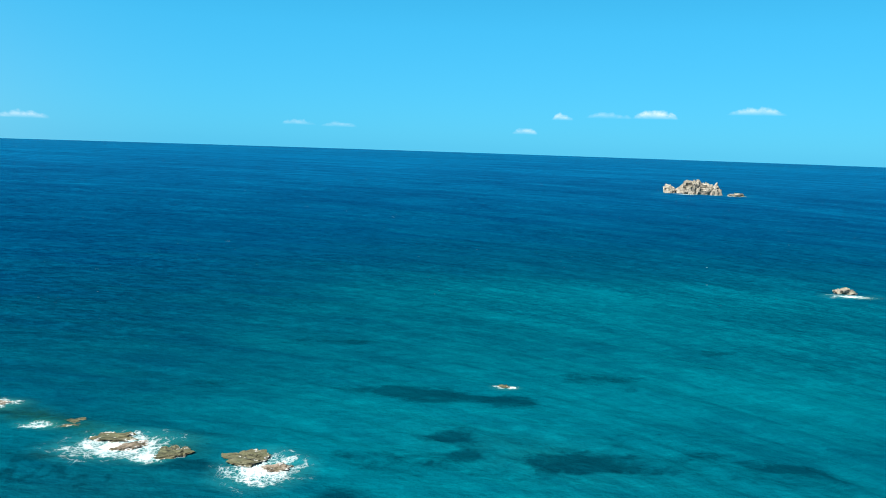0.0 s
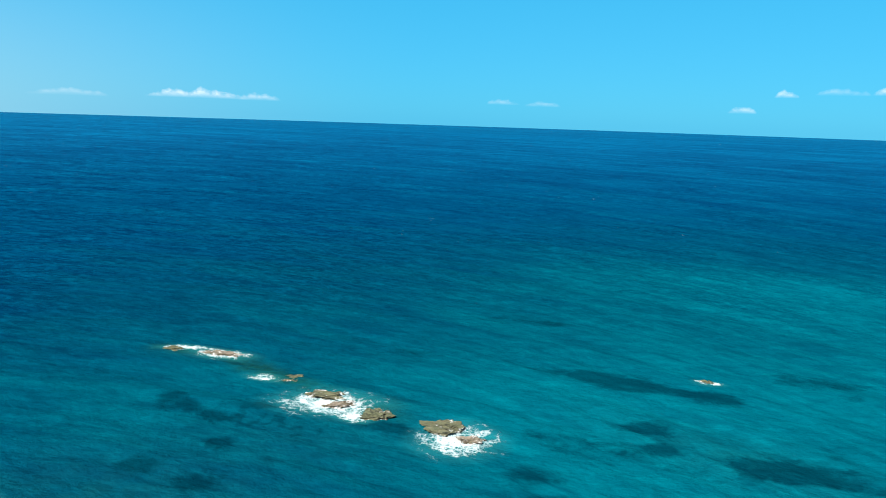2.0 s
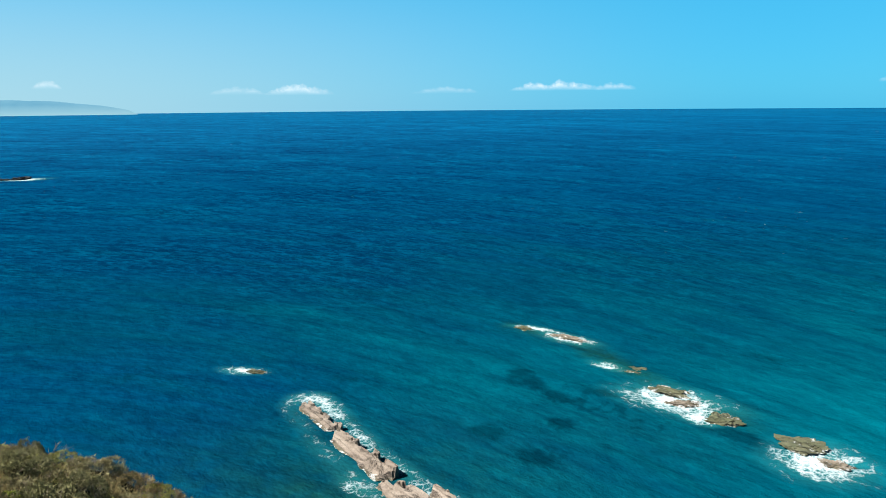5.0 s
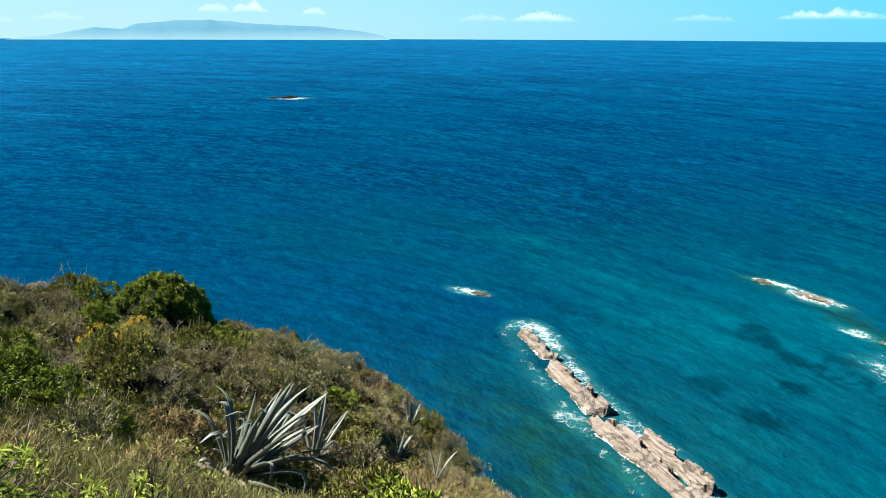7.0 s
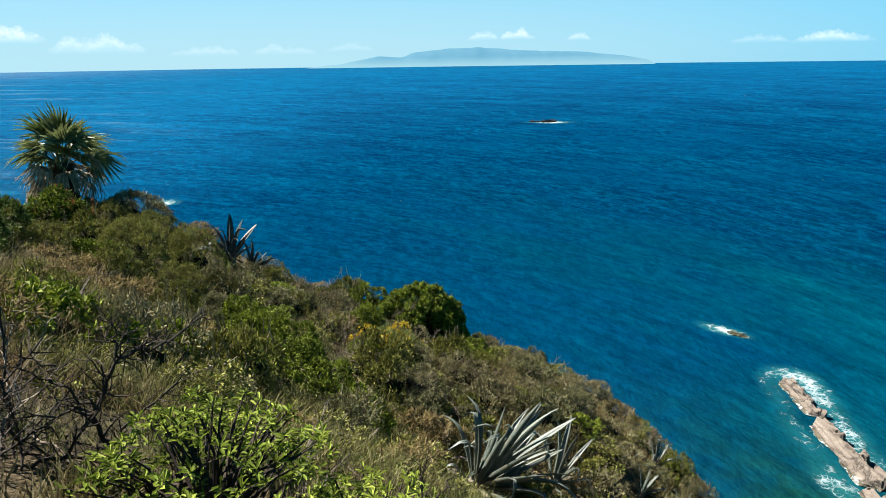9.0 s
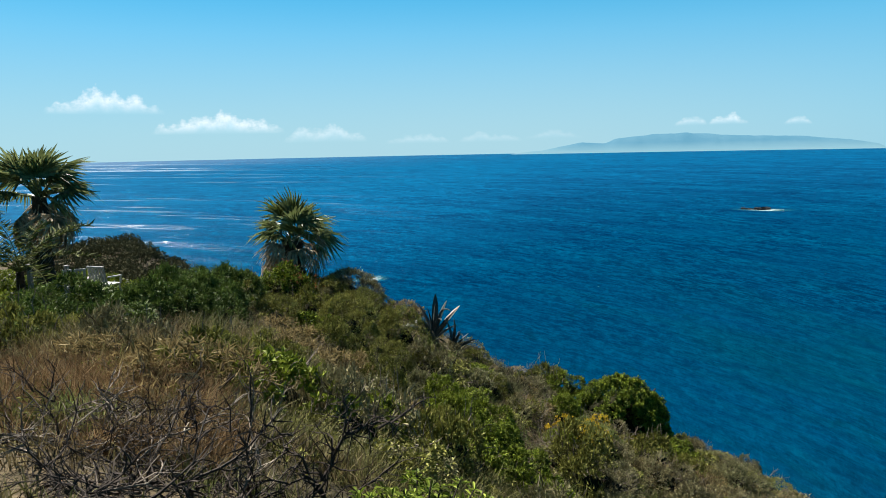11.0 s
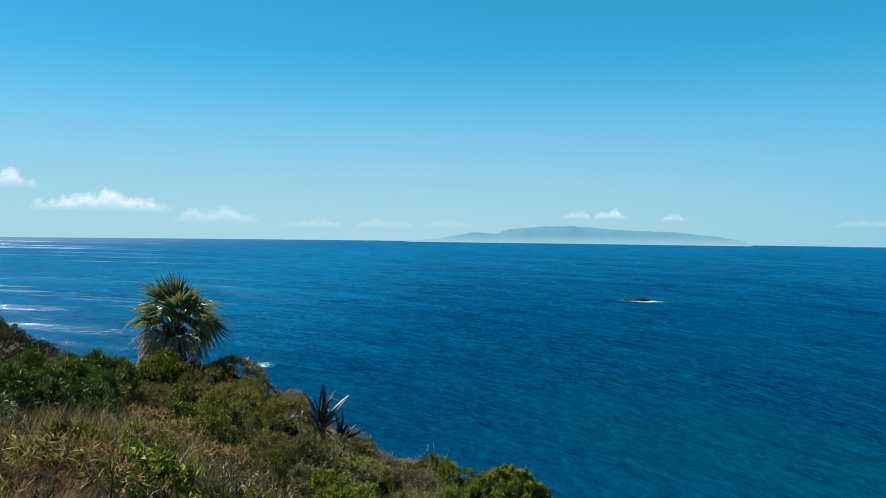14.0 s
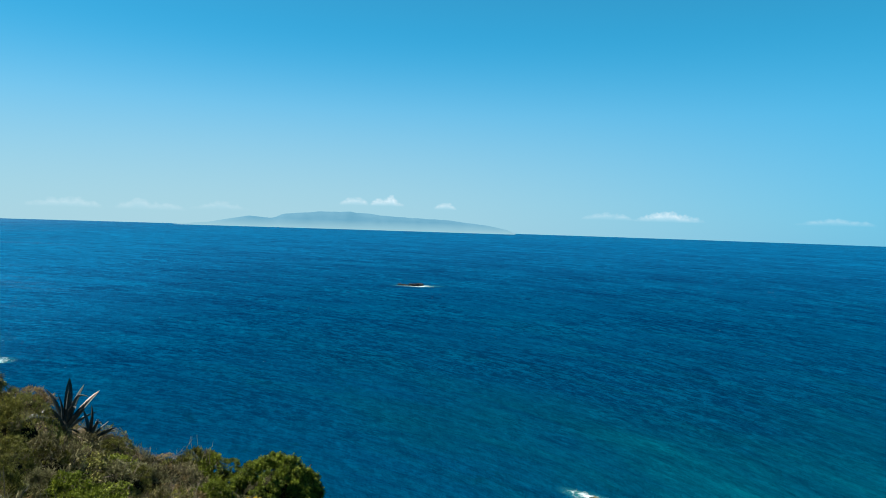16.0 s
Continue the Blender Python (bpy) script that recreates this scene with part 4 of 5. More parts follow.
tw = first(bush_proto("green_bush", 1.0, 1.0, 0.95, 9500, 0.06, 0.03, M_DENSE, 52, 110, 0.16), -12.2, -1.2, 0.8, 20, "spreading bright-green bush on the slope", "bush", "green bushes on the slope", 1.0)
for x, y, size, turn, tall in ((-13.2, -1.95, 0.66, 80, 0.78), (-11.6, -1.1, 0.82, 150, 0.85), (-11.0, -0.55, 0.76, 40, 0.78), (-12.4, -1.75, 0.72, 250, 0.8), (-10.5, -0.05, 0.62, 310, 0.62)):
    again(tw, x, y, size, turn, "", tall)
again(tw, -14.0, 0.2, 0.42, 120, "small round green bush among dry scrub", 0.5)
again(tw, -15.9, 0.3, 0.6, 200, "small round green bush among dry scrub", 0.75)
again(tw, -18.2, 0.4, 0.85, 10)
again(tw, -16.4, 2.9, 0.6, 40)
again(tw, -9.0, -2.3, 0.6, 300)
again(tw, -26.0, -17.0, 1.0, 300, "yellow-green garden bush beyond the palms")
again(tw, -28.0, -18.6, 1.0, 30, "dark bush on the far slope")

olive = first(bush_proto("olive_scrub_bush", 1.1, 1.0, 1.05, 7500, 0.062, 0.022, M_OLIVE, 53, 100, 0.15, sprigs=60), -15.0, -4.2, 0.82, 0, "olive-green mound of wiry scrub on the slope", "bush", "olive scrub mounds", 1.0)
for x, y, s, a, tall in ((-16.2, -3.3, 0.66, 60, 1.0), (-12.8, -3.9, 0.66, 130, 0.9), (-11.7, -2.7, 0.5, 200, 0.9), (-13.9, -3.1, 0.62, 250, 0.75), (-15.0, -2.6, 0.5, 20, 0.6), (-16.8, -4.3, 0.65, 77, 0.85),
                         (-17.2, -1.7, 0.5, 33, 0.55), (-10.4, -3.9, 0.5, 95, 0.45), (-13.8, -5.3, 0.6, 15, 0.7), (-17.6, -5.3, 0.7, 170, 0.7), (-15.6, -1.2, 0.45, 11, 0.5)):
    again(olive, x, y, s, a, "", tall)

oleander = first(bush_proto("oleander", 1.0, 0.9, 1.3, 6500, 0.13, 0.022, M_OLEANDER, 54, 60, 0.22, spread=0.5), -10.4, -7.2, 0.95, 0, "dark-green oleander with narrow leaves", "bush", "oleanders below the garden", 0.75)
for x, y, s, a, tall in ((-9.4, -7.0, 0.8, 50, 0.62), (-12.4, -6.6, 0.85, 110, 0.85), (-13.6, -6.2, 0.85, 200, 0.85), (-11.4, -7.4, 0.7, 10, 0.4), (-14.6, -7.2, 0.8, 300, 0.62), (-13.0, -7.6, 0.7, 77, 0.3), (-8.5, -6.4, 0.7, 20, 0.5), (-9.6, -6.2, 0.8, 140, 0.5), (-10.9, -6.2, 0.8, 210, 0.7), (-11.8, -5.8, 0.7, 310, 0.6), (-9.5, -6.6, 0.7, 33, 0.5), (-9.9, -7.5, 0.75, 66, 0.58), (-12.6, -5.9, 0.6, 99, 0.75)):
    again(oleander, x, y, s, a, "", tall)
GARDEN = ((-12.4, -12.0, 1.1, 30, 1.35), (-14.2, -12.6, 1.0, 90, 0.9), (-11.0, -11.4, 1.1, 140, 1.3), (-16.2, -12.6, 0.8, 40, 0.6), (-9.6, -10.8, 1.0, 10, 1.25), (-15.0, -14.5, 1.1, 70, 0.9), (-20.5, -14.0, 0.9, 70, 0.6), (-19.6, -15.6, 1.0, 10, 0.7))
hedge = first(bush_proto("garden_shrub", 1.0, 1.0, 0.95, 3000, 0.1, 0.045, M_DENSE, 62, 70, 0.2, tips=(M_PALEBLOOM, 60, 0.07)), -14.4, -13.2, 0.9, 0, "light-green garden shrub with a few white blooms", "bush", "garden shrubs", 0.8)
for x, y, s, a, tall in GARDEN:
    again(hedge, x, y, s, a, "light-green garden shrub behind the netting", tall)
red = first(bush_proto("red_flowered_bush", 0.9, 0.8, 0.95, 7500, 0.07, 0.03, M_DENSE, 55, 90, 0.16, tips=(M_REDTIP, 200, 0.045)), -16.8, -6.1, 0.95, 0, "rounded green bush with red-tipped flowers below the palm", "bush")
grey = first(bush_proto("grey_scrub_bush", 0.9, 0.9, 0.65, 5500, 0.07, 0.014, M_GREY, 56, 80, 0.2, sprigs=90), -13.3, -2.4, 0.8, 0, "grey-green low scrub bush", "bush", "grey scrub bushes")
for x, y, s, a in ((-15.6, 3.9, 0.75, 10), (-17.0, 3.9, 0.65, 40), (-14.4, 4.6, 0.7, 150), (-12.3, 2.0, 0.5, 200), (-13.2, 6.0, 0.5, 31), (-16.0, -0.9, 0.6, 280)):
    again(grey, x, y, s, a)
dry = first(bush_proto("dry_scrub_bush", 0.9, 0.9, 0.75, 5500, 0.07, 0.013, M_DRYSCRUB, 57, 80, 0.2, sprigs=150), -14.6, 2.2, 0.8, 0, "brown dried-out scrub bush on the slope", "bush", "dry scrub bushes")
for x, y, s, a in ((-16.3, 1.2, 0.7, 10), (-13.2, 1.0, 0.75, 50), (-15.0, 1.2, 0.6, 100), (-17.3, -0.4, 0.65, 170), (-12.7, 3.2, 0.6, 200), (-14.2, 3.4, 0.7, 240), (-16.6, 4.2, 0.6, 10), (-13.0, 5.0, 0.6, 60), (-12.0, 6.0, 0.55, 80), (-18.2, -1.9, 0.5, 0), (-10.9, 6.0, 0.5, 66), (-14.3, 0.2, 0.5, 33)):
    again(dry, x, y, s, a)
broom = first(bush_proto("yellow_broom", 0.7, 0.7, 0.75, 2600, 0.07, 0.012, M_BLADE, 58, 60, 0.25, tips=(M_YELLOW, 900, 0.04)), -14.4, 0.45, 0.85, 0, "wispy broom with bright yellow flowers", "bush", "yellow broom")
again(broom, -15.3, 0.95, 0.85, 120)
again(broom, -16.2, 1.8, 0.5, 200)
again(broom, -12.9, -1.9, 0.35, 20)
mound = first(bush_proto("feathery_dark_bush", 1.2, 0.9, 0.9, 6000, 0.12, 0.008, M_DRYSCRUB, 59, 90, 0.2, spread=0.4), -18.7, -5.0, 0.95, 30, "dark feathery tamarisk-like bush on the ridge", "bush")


# ---- agaves
def agave_leaf(name, L, W, droop, fold_tip, material, seed):
    """A thick channelled leaf along +x that rises, arches and ends in a spine."""
    r = np.random.default_rng(seed)
    rows, cols = 12, 5
    pts, v = np.zeros(3), []
    ang = 0.0
    top, low = [], []
    for i in range(rows):
        s = i / (rows - 1)
        w = W * (0.62 + 0.9 * s - 0.4 * s * s) * (1 - s ** 3.2) ** 0.9 + 0.004
        ang = -droop * s ** 2 - (fold_tip * smooth(0.6, 0.8, s))
        t = np.array([math.cos(ang), 0, math.sin(ang)])
        n = np.array([-math.sin(ang), 0, math.cos(ang)])
        for j in range(cols):
            c = (j - 2) / 2
            cup = 0.32 * w * c * c * (1 - 0.4 * s)
            q = pts + np.array([0, c * w / 2, 0]) + n * cup
            top.append(q)
            thick = (0.16 * W * (1 - s) + 0.006) * (1 - 0.8 * abs(c))
            low.append(q - n * thick)
        pts = pts + t * L / (rows - 1)
    f = grid_faces(rows, cols)
    k = rows * cols
    faces = f.tolist() + (f[:, ::-1] + k).tolist()
    for i in range(rows - 1):
        for j in (0, cols - 1):
            a, b = i * cols + j, (i + 1) * cols + j
            faces.append([a, b, b + k, a + k] if j == 0 else [b, a, a + k, b + k])
    return mesh(name, np.array(top + low), faces, material, True)


AGAVE_LEAVES = [agave_leaf("leaf", 1.5, 0.15, d, t, M_AGAVE, k) for k, (d, t) in enumerate(((0.05, 0), (0.2, 0), (0.45, 0), (0.25, 1.9), (0.8, 0.4)))]
AGAVE_DRY = [agave_leaf("leaf", 1.2, 0.12, d, t, M_AGAVEDRY, k) for k, (d, t) in enumerate(((1.5, 0.6), (0.9, 2.0)))]


AGAVE_BROAD = [agave_leaf("leaf", 1.05, 0.23, d, t, M_AGAVEDARK, k) for k, (d, t) in enumerate(((0.05, 0), (0.3, 0), (0.5, 1.2)))]


def agave(x, y, size, n, seed, label, lean=(0.0, 0.0), dry=6, broad=False, open_to=34.0, bundle=0.0):
    """A rosette; bundle tells how far its leaves gather towards the side that it leans to."""
    r = np.random.default_rng(seed)
    root = tagged(new("agave"), label, "agave", "agaves on the slope")
    root.matrix_basis = pose(x, y, gz(x, y) - 0.02, lean[0], lean[1], 0) @ Matrix.Diagonal((size, size, size, 1))
    bm = bmesh.new()
    bmesh.ops.create_cone(bm, segments=12, cap_ends=True, radius1=0.2, radius2=0.08, depth=0.4)
    me = bpy.data.meshes.new("stem")
    bm.to_mesh(me)
    bm.free()
    me.materials.append(M_AGAVEDRY)
    part("stem", me, root, m=pose(0, 0, 0.15))
    for k in range(n):
        s = k / max(n - 1, 1)
        turn = k * 137.5 + r.uniform(-16, 16)
        rise = open_to + (84 - open_to) * s ** 0.8 + r.uniform(-9, 9)
        kind = AGAVE_LEAVES[int(r.choice([0, 0, 1, 2, 3, 3] if s > 0.35 else [1, 2, 3, 3, 3, 4]))]
        kind = AGAVE_BROAD[k % 3] if broad else kind
        long = r.uniform(0.6, 1.12) * (1 - bundle * (0.5 - 0.5 * math.sin(radians(turn))) * (1 - 0.6 * s))
        thin = r.uniform(0.65, 1.0)
        part("leaf", kind, root, m=pose(0, 0, 0.08 + 0.25 * s, 0, 0, turn) @ pose(0.07, 0, 0, r.uniform(-25, 25), -rise, 0) @ Matrix.Diagonal((long, long * thin, long, 1)))
    for k in range(dry):
        part("leaf", AGAVE_DRY[k % 2], root, "withered hanging leaf", pose(0, 0, 0.1, 0, 0, r.uniform(0, 360)) @ pose(0.06, 0, 0, r.uniform(-25, 25), -r.uniform(5, 40), 0) @ Matrix.Scale(r.uniform(0.5, 0.9), 4))
    return root


agave(-10.5, 1.7, 1.2, 38, 1, "large blue-grey agave with folded leaf tips", (-32, 6), 9, False, 26.0, 0.45)
agave(-10.9, 2.1, 0.95, 12, 8, "blue-grey agave offset crowded against the largest one", (-38, 0), 3, False, 40.0, 0.3)
agave(-11.5, 3.35, 0.8, 15, 2, "mid-sized blue-grey agave with arching leaves", (-18, 0), 6, False, 24.0, 0.3)
agave(-13.7, 6.35, 0.5, 11, 3, "small pale agave on the cliff edge", (-10, 0), 3, False, 30.0)
agave(-12.3, 5.4, 0.45, 8, 4, "small half-hidden agave with narrow leaves", (-25, 0), 2, False, 24.0)
agave(-11.0, 5.6, 0.42, 8, 5, "small agave on the steep dry brink", (-20, 0), 2, False, 28.0)
agave(-18.0, -2.75, 0.84, 14, 6, "dark agave standing against the sea on the ridge", (-6, -6), 0, True, 22.0)
agave(-17.8, -2.25, 0.6, 12, 7, "lower dark agave with broad leaves beside its larger neighbour", (-14, 0), 0, True, 16.0)


# ---- palms
def fan_frond(name, petiole, blade, seed, material, droop, segs=22, arc=230):
    """A fan leaf along +x: stalk, then pleated segments with drooping split tips."""
    r = np.random.default_rng(seed)
    pieces = [tube([(0, 0, 0), (petiole * 0.5, 0, 0.05 * petiole), (petiole, 0, 0)], [0.022, 0.017, 0.012], 4)]
    for k in range(segs):
        a = radians(-arc / 2 + arc * k / (segs - 1) + r.uniform(-3, 3))
        L = blade * (0.72 + 0.28 * math.cos(a / 2)) * r.uniform(0.85, 1.1)
        w = 2 * math.pi * L * arc / 360 / segs * 0.8
        d, s = np.array([math.cos(a), math.sin(a), 0]), np.array([-math.sin(a), math.cos(a), 0])
        o, rows = np.array([petiole, 0, 0.0]), []
        for t, ww in ((0.03, 0.1), (0.45, 0.95), (0.72, 0.62), (1.0, 0.04)):
            sag = -droop * L * max(t - 0.35, 0) ** 1.6 * r.uniform(0.7, 1.5)
            c = o + d * L * t + np.array([0, 0, sag])
            rows.append((c - s * w * ww / 2 + (0, 0, 0.02 * ww), c + (0, 0, -0.03 * ww * L), c + s * w * ww / 2 + (0, 0, 0.02 * ww)))
        v = [q for row in rows for q in row]
        pieces.append((v, grid_faces(4, 3).tolist()))
    return mesh(name, *joined(pieces), material)


FANS = [fan_frond("frond", 0.56, 0.66, k, M_PALM, 0.25 + 0.3 * k, 24, 200) for k in range(4)]
DRYFANS = [fan_frond("dead_frond", 0.5, 0.6, 9 + k, M_PALMDRY, 1.1 + 0.5 * k, 20, 170) for k in range(3)]


def palm(x, y, z_heart, size, seed, label, n=15, dead=24, thick=0.17, low=0.0):
    r = np.random.default_rng(seed)
    z0 = gz(x, y)
    root = tagged(new("fan_palm"), label, "palm tree", "fan palms on the cliff top")
    root.matrix_basis = pose(x, y, z0 - 0.05)
    H = z_heart - z0
    rows, cols = 22, 14
    s, t = np.meshgrid(np.linspace(0, 1, rows), np.arange(cols) * 2 * math.pi / cols, indexing="ij")
    rad = thick * (1.15 - 0.25 * s + 0.14 * ((s * 11 + t / 6.28 * 2) % 1)) * (0.85 + 0.3 * vnoise(s * 30, t * 4, seed))
    v = np.stack([rad * np.cos(t), rad * np.sin(t), s * H], -1).reshape(-1, 3)
    part("trunk", mesh("trunk", v, grid_faces(rows, cols, True), M_TRUNK), root)
    for k in range(n):
        q = k / (n - 1)
        rise = 86 - 84 * q ** 0.85 + r.uniform(-12, 12)
        part("frond", FANS[k % 4 if q > 0.3 else k % 2], root, m=pose(0, 0, H - 0.06 * q, 0, 0, k * 137.5 + r.uniform(-15, 15)) @ pose(0.05, 0, 0, r.uniform(-55, 55), -rise, 0) @ Matrix.Scale(size * r.uniform(0.75, 1.08), 4))
    for k in range(dead):
        rise = 6 - 52 * (k / dead) + r.uniform(-12, 12) - low
        part("dead_frond", DRYFANS[k % 3], root, "brown dead hanging frond", pose(0, 0, H - 0.12 - 0.16 * k / dead, 0, 0, k * 137.5 + 60) @ pose(0.06, 0, 0, r.uniform(-30, 30), -rise, 0) @ Matrix.Scale(size * r.uniform(0.75, 1.05), 4))
    return root


palm(-19.25, -6.65, 37.72, 1.1, 1, "short fan palm with a skirt of brown dead fronds", 21, 13, 0.26, -8.0)
palm(-19.1, -13.75, 39.0, 1.4, 2, "taller fan palm with shaggy crown in the garden", 20, 18, 0.2, 26.0)
palm(-18.7, -16.1, 38.55, 1.25, 3, "fan palm beside the garden fence", 17, 14, 0.2, 22.0)
palm(-17.2, -16.6, 38.3, 1.1, 4, "low fan palm partly hidden by shrubs", 16, 12, 0.18)


def feather_frond(name, L, seed):
    r = np.random.default_rng(seed)
    pts = [np.array([L * t, 0, 0.55 * L * t - 0.6 * L * t * t]) for t in np.linspace(0, 1, 9)]
    pieces = [tube(pts, np.linspace(0.018, 0.004, 9), 4)]
    pos, out = [], []
    for t in np.linspace(0.15, 1, 34):
        p = np.array([L * t, 0, 0.55 * L * t - 0.6 * L * t * t])
        for sgn in (-1, 1):
            pos.append(p)
            out.append((0.6, sgn * 1.0, 0.1))
    pieces.append(leaf_cloud(np.array(pos), np.array(out) / 1.17, 0.3, 0.03, r, spread=0.12))
    return mesh(name, *joined(pieces), M_DATE)


FEATHERS = [feather_frond("frond", 2.0, k) for k in range(2)]
date = tagged(new("date_palm"), "young date palm of arching feathery fronds", "palm tree")
date.matrix_basis = pose(-15.6, -11.9, gz(-15.6, -11.9))
for k in range(13):
    part("frond", FEATHERS[k % 2], date, m=pose(0, 0, 0.75, 0, 0, k * 137.5) @ pose(0, 0, 0, 0, -48 * rng.random(), 0) @ Matrix.Scale(rng.uniform(0.7, 1.0), 4))
bm = bmesh.new()
bmesh.ops.create_cone(bm, segments=10, cap_ends=True, radius1=0.11, radius2=0.08, depth=0.95)
me = bpy.data.meshes.new("trunk")
bm.to_mesh(me)
bm.free()
me.materials.append(M_TRUNK)
part("trunk", me, date, m=pose(0, 0, 0.3))


for x, y, s, a, tall in ((-9.0, -8.0, 0.55, 10, 0.58), (-10.2, -8.7, 0.5, 80, 0.58), (-11.4, -9.3, 0.5, 120, 0.58), (-8.0, -7.2, 0.55, 20, 0.58)):
    again(olive, x, y, s, a, "low olive scrub at the foot of the garden wall", tall)


# ---- garden wall, posts, netting, pale boulders
def beam(a, b, w, h, material, name):
    a, b = Vector(a), Vector(b)
    bm = bmesh.new()
    bmesh.ops.create_cube(bm, size=1)
    bmesh.ops.scale(bm, vec=((b - a).length, w, h), verts=bm.verts)
    if min(w, h) > 0.03:
        bmesh.ops.bevel(bm, geom=bm.edges[:], offset=0.008, segments=1, affect="EDGES")
    me = bpy.data.meshes.new(name)
    bm.to_mesh(me)
    bm.free()
    me.materials.append(material)
    return me, Matrix.Translation((a + b) / 2) @ (b - a).to_track_quat("X", "Z").to_matrix().to_4x4()


WALL_A, WALL_B = Vector((-8.2, -8.6, 0)), Vector((-13.2, -11.2, 0))
wall_way = (WALL_B - WALL_A).normalized()
wtop = lambda t: 37.95 - 0.42 * t
v, f = [], []
for i in range(13):
    t = i / 12
    p = WALL_A.lerp(WALL_B, t)
    side = Vector((-wall_way.y, wall_way.x, 0)) * 0.11
    zb, zt = gz(p.x, p.y) - 0.3, wtop(t) + 0.015 * math.sin(i * 2.3)
    v += [(p - side).to_tuple()[:2] + (zb,), (p - side).to_tuple()[:2] + (zt,), (p + side).to_tuple()[:2] + (zt,), (p + side).to_tuple()[:2] + (zb,)]
f = [[i * 4 + k, i * 4 + k + 1, i * 4 + k + 5, i * 4 + k + 4] for i in range(12) for k in range(3)] + [[0, 3, 2, 1], [48, 49, 50, 51]]
tagged(new("garden_wall", mesh("garden_wall", v, f, M_CONCRETE)), "low sloping grey concrete garden wall", "wall")
net = tagged(new("garden_netting"), "dark diamond-mesh netting above the garden wall", "fence")
for k in range(-4, 30):
    for sgn in (1, -1):
        t0 = k / 26
        a, b = (t0, 0.02), (t0 + sgn * 0.09, 0.52)
        lo, hi = sorted((a, b))
        if lo[0] < 0 or hi[0] > 1:
            continue
        pa, pb = WALL_A.lerp(WALL_B, a[0]), WALL_A.lerp(WALL_B, b[0])
        me, m = beam((pa.x, pa.y, wtop(a[0]) + a[1]), (pb.x, pb.y, wtop(b[0]) + b[1]), 0.026, 0.02, M_WIRE, "wire")
        part("wire", me, net, m=m)
me, m = beam((*WALL_A.xy, wtop(0) + 0.53), (*WALL_B.xy, wtop(1) + 0.53), 0.02, 0.02, M_WIRE, "wire")
part("wire", me, net, m=m)


def post(x, y, z0, z1, label="pale weathered fence post"):
    ob = tagged(new("fence_post"), label, "post", "posts along the garden")
    ob.matrix_basis = pose(x, y, z0)
    me, m = beam((0, 0, 0), (0, 0, z1 - z0), 0.09, 0.09, M_POST, "shaft")
    part("shaft", me, ob, m=m)
    me, m = beam((0, 0, z1 - z0), (0, 0, z1 - z0 + 0.03), 0.11, 0.11, M_POST, "cap")
    part("cap", me, ob, m=m)


post(-13.35, -11.27, gz(-13.35, -11.27) - 0.1, 38.05)
post(-15.55, -11.62, gz(-15.55, -11.62) - 0.1, 37.58)
post(-16.8, -11.57, gz(-16.8, -11.57) - 0.1, 37.35)
post(-10.6, -9.85, gz(-10.6, -9.85) - 0.1, 38.3)
ob = new("garden_boulder", boulder_mesh("garden_boulder", 0.34, 0.28, 0.3, 5, M_STACK, sub=3))
ob.matrix_basis = pose(-17.6, -12.6, gz(-17.6, -12.6) + 0.05)
tagged(ob, "pale cream boulder edging the garden", "boulder")


def garden_chair(x, y, turn):
    root = tagged(new("garden_chair"), "white plastic garden chair with a slatted back", "chair", "chairs in the garden")
    root.matrix_basis = pose(x, y, gz(x, y), 0, 0, turn) @ Matrix.Scale(0.95, 4)
    for sx in (-1, 1):
        for sy in (-1, 1):
            me, m = beam((sx * 0.24, sy * 0.22, -0.03), (sx * 0.22, sy * 0.2, 0.42), 0.05, 0.05, M_WHITE, "leg")
            part("leg", me, root, m=m)
        me, m = beam((sx * 0.26, -0.22, 0.64), (sx * 0.26, 0.24, 0.62), 0.06, 0.03, M_WHITE, "armrest")
        part("armrest", me, root, m=m)
        me, m = beam((sx * 0.26, 0.2, 0.42), (sx * 0.26, 0.22, 0.62), 0.04, 0.04, M_WHITE, "arm_support")
        part("arm_support", me, root, m=m)
    me, m = beam((-0.25, 0, 0.42), (0.25, 0, 0.42), 0.46, 0.035, M_WHITE, "seat")
    part("seat", me, root, m=m)
    for k in range(6):
        me, m = beam((-0.22 + 0.088 * k, -0.22, 0.43), (-0.22 + 0.088 * k, -0.34, 0.9), 0.055, 0.02, M_WHITE, "back_slat")
        part("back_slat", me, root, m=m)
    me, m = beam((-0.26, -0.34, 0.9), (0.26, -0.34, 0.9), 0.035, 0.06, M_WHITE, "back_rail")
    part("back_rail", me, root, m=m)


garden_chair(-16.2, -10.95, 120)
garden_chair(-16.7, -10.5, 80)
fill = np.random.default_rng(17)
for k in range(46):
    x, y = fill.uniform(-26, -12.5), fill.uniform(-17, -7.6)
    if abs(x + 16.7) < 0.9 and abs(y + 10.7) < 0.9 or y > -0.75 * x - 22.4 + 3.2 and x < -19:
        continue
    if y > np.interp(x, [e[0] for e in EDGE], [e[1] for e in EDGE]) - 0.4:
        continue
    if 0.56 < y / x < 0.74 and x > -16.6:
        continue
    near = (x + 16.0) ** 2 + (y + 10.4) ** 2 < 5
    again(hedge, x, y, fill.uniform(0.5, 0.85), fill.uniform(0, 360), "mixed green shrub in the garden planting", fill.uniform(0.3, 0.4) if near else fill.uniform(0.4, 0.65))


